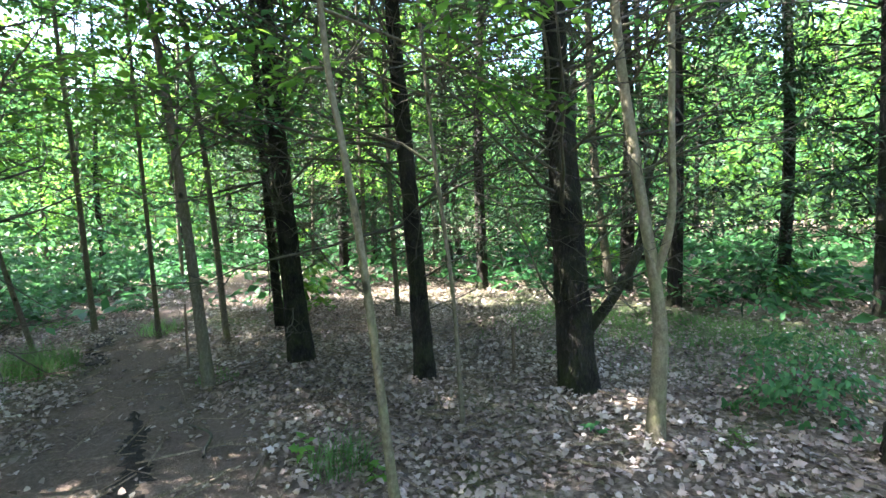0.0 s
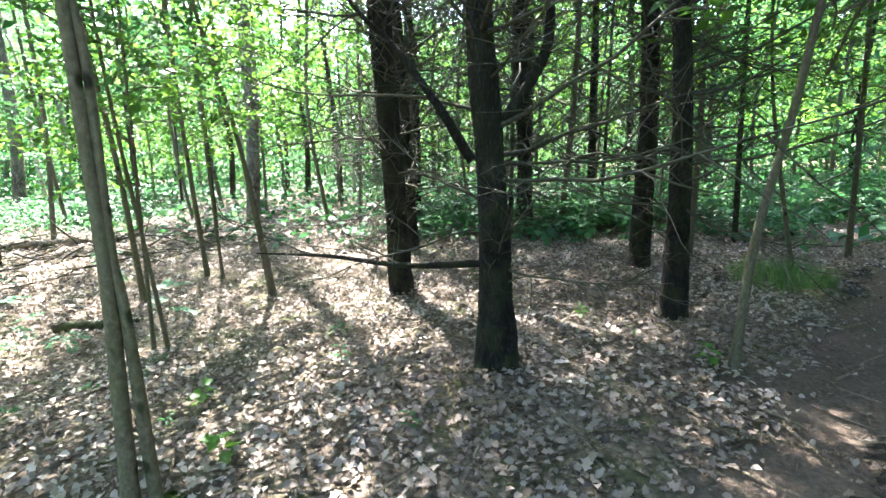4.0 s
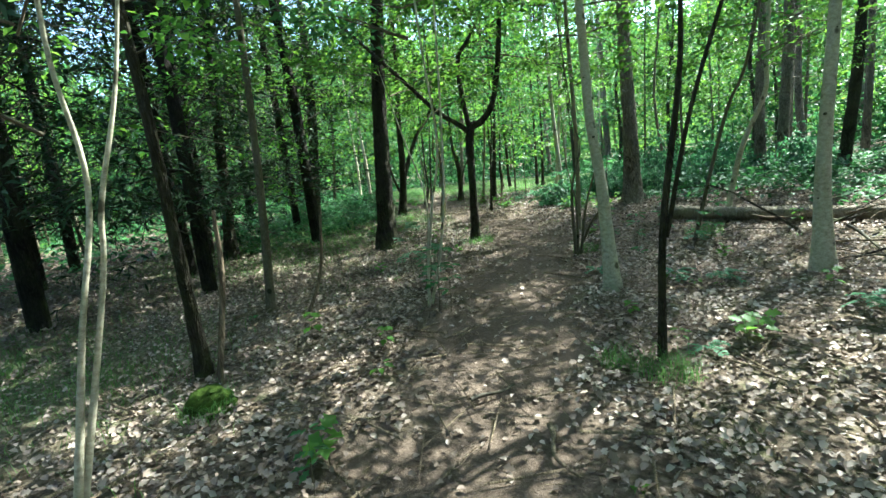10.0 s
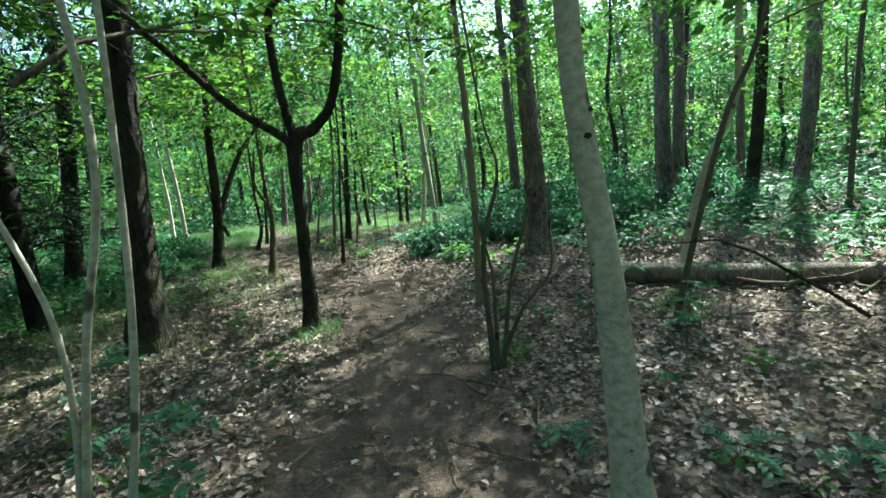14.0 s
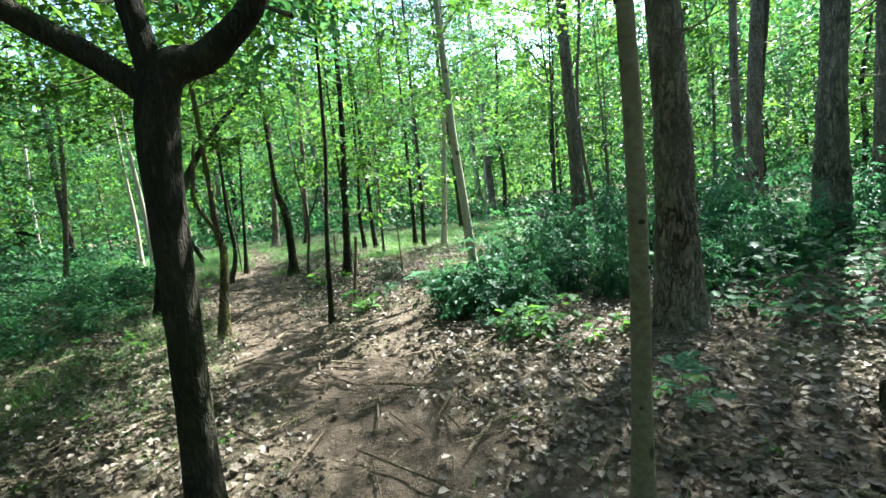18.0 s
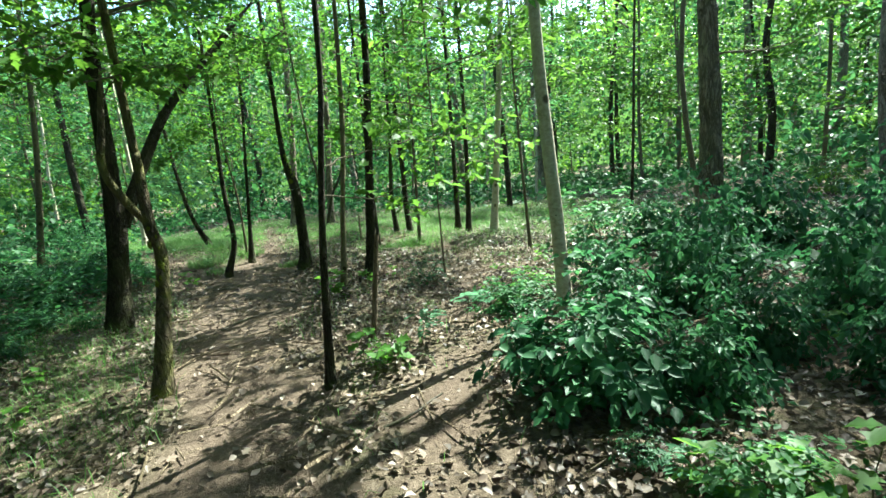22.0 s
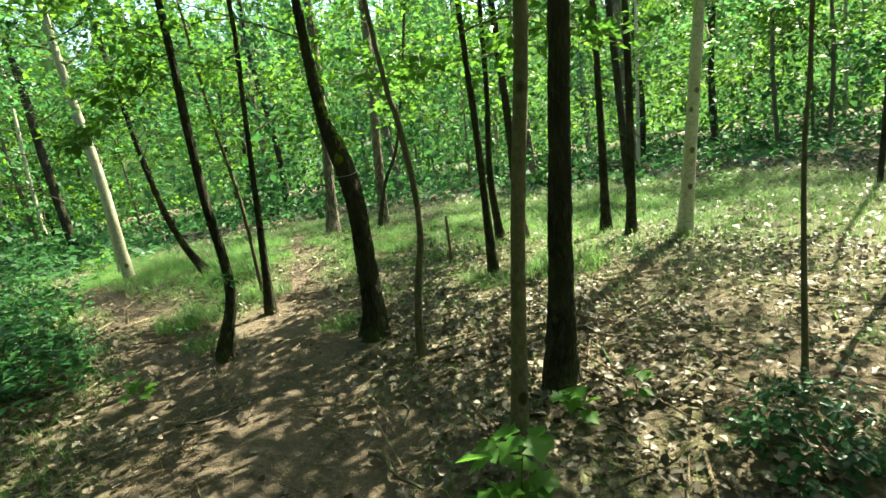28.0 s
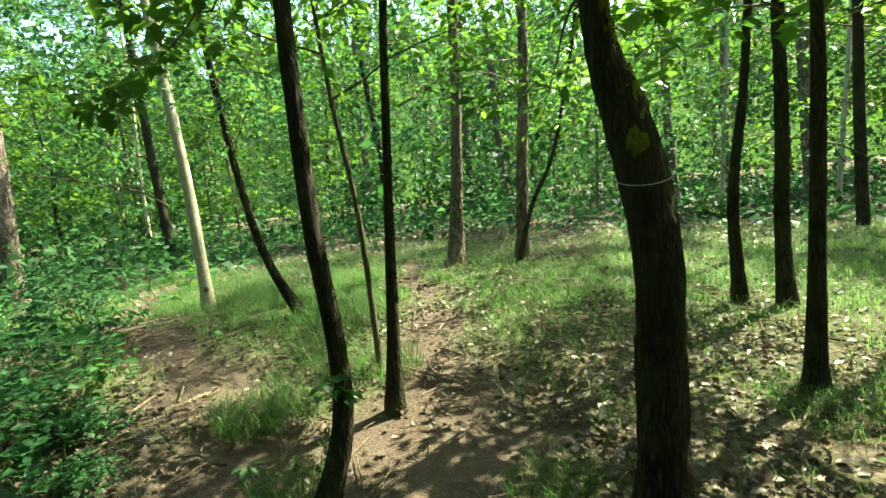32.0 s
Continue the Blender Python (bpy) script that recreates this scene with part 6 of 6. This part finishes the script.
knots(d2_tree, ((-1.47, 10.92, 0.09, 0.043), (-1.42, 10.92, 1.51, 0.036), (-1.44, 10.92, 3.19, 0.030)), 12, 0.012, 0)
knots(bw_tree, ((-0.95, 7.74, -0.02, 0.080), (-1.00, 7.76, 1.04, 0.058), (-1.07, 7.78, 1.68, 0.050), (-1.09, 7.78, 2.14, 0.046)), 14, 0.014, 3)
knots(by_tree, ((1.13, 8.37, -0.04, 0.099), (1.12, 8.38, 1.08, 0.066), (1.18, 8.35, 2.65, 0.051)), 12, 0.015, 5)
knots(big_tree, ((-2.11, 15.34, 0.22, 0.061), (-2.15, 15.35, 1.08, 0.055), (-2.19, 15.36, 1.75, 0.051), (-2.22, 15.36, 2.45, 0.045)), 8, 0.011, 7)
# white string tied round the leaning oak
t_ = np.linspace(0, 6.283, 25)
v, f = tube(np.stack([0.082 * np.cos(t_), 0.082 * np.sin(t_), 0.022 * np.sin(t_), 0.0016 + 0 * t_], -1), 6)
o_ = f1_tree.matrix_basis.translation
part("string", flat_mesh("string", v, f, STRING.m, True), f1_tree, "white string tied round the trunk", at=pose(-5.97 - o_.x, 18.88 - o_.y, 1.42 - o_.z))

# ---- leaf litter ----
def litter(n, lo, hi, lobed, size, seed, name, tilt=0.42, lift=0.035):
    """Fallen leaves, curled and tilted over one another, thin on the trodden path and in the grass."""
    rg = np.random.default_rng(seed)
    x, y = rg.uniform(-18, 12, n * 9), rg.uniform(-13, 31, n * 9)
    gap = near_line(x, y, [(a, b, 0.0) for a, b in ((5.0, -3.0), (2.0, -4.0), *WALK)])
    clump = 0.5 + 0.5 * np.sin(x * 1.9 + 2 * np.sin(y * 1.3)) * np.sin(y * 1.7 - x * 0.8)
    patch = 0.5 + 0.5 * np.sin(x * 6.3 + 1.7 * np.sin(y * 4.1)) * np.sin(y * 5.7 - x * 2.9)
    den = (1 - 0.93 * trodden(x, y)) * (1 - 0.97 * grassy(x, y)) * (0.45 + 0.3 * clump + 0.25 * patch)
    k = (gap >= lo) & (gap < hi) & (rg.uniform(0, 1, len(x)) < den)
    x, y = x[k][:n], y[k][:n]
    # share of leaves in the darker shade-coloured copy grows along the walk
    brown = rg.uniform(0, 1, len(x)) < np.clip((y - 8.0 - 0.8 * np.maximum(x, 0)) / 7.5, 0.16, 0.9)
    for tone, mat, text in ((~brown, LITTER, "pale pinkish-brown fallen oak and maple leaves"), (brown, SHADED_LITTER, "brown fallen leaves on the earth, coloured darker for shade")):
        u, w = x[tone], y[tone]
        z = height(u, w) + 0.008 + lift * rg.uniform(0, 1, len(u)) ** 1.5 - 0.03 * trodden(u, w)
        nor = rg.normal(0, tilt, (len(u), 3)) + np.array([0, 0, 1])
        v, q = leaves(np.stack([u, w, z], -1), nor, rg.normal(0, 1, (len(u), 3)), size, rg, lobed, 0.72, 0.7)
        tagged(new(name, flat_mesh(name, v, q, mat)), text, "leaf litter", kind="stuff")


litter(38000, -1, 2.8, True, 0.058, 1, "leaf_litter")
litter(135000, -1, 5.0, "six", 0.045, 3, "leaf_litter")
litter(85000, 5.0, 13.0, False, 0.07, 2, "leaf_litter")

# bits of twig trodden into the path and the litter
rg = np.random.default_rng(17)
n = 8000
x, y = rg.uniform(-13, 8, n * 3), rg.uniform(-8, 25, n * 3)
k = near_line(x, y, [(a, b, 0.0) for a, b in ((5.0, -3.0), *WALK)]) < 3.5
x, y = x[k][:n], y[k][:n]
n = len(x)
a, l, w = rg.uniform(0, 6.283, n), 0.04 + 0.5 * rg.uniform(0, 1, n) ** 4 + 0.14 * rg.uniform(0, 1, n), rg.uniform(0.0015, 0.004, n)
w = w * (1 + 1.2 * (l > 0.25))
z = height(x, y) + 0.014 + 0.02 * (l > 0.25) - 0.03 * trodden(x, y)
C, D, S = np.stack([x, y, z], -1), np.stack([np.cos(a) * l / 2, np.sin(a) * l / 2, rg.normal(0, 0.008, n)], -1), np.stack([-np.sin(a) * w, np.cos(a) * w, 0 * x], -1)
U = np.stack([0 * x, 0 * x, 2 * w], -1)
V = np.stack([C - D - S, C - D + S, C - D + U, C + D - S, C + D + S, C + D + U], 1).reshape(-1, 3)
o = np.arange(n)[:, None] * 6
F = np.concatenate([o + np.array([[0, 2, 5, 3]]), o + np.array([[2, 1, 4, 5]])], 0)
tagged(new("twig_litter", flat_mesh("twig_litter", V, F, BARK["snag"])), "small broken twigs strewn on the earth", "twigs", kind="stuff")
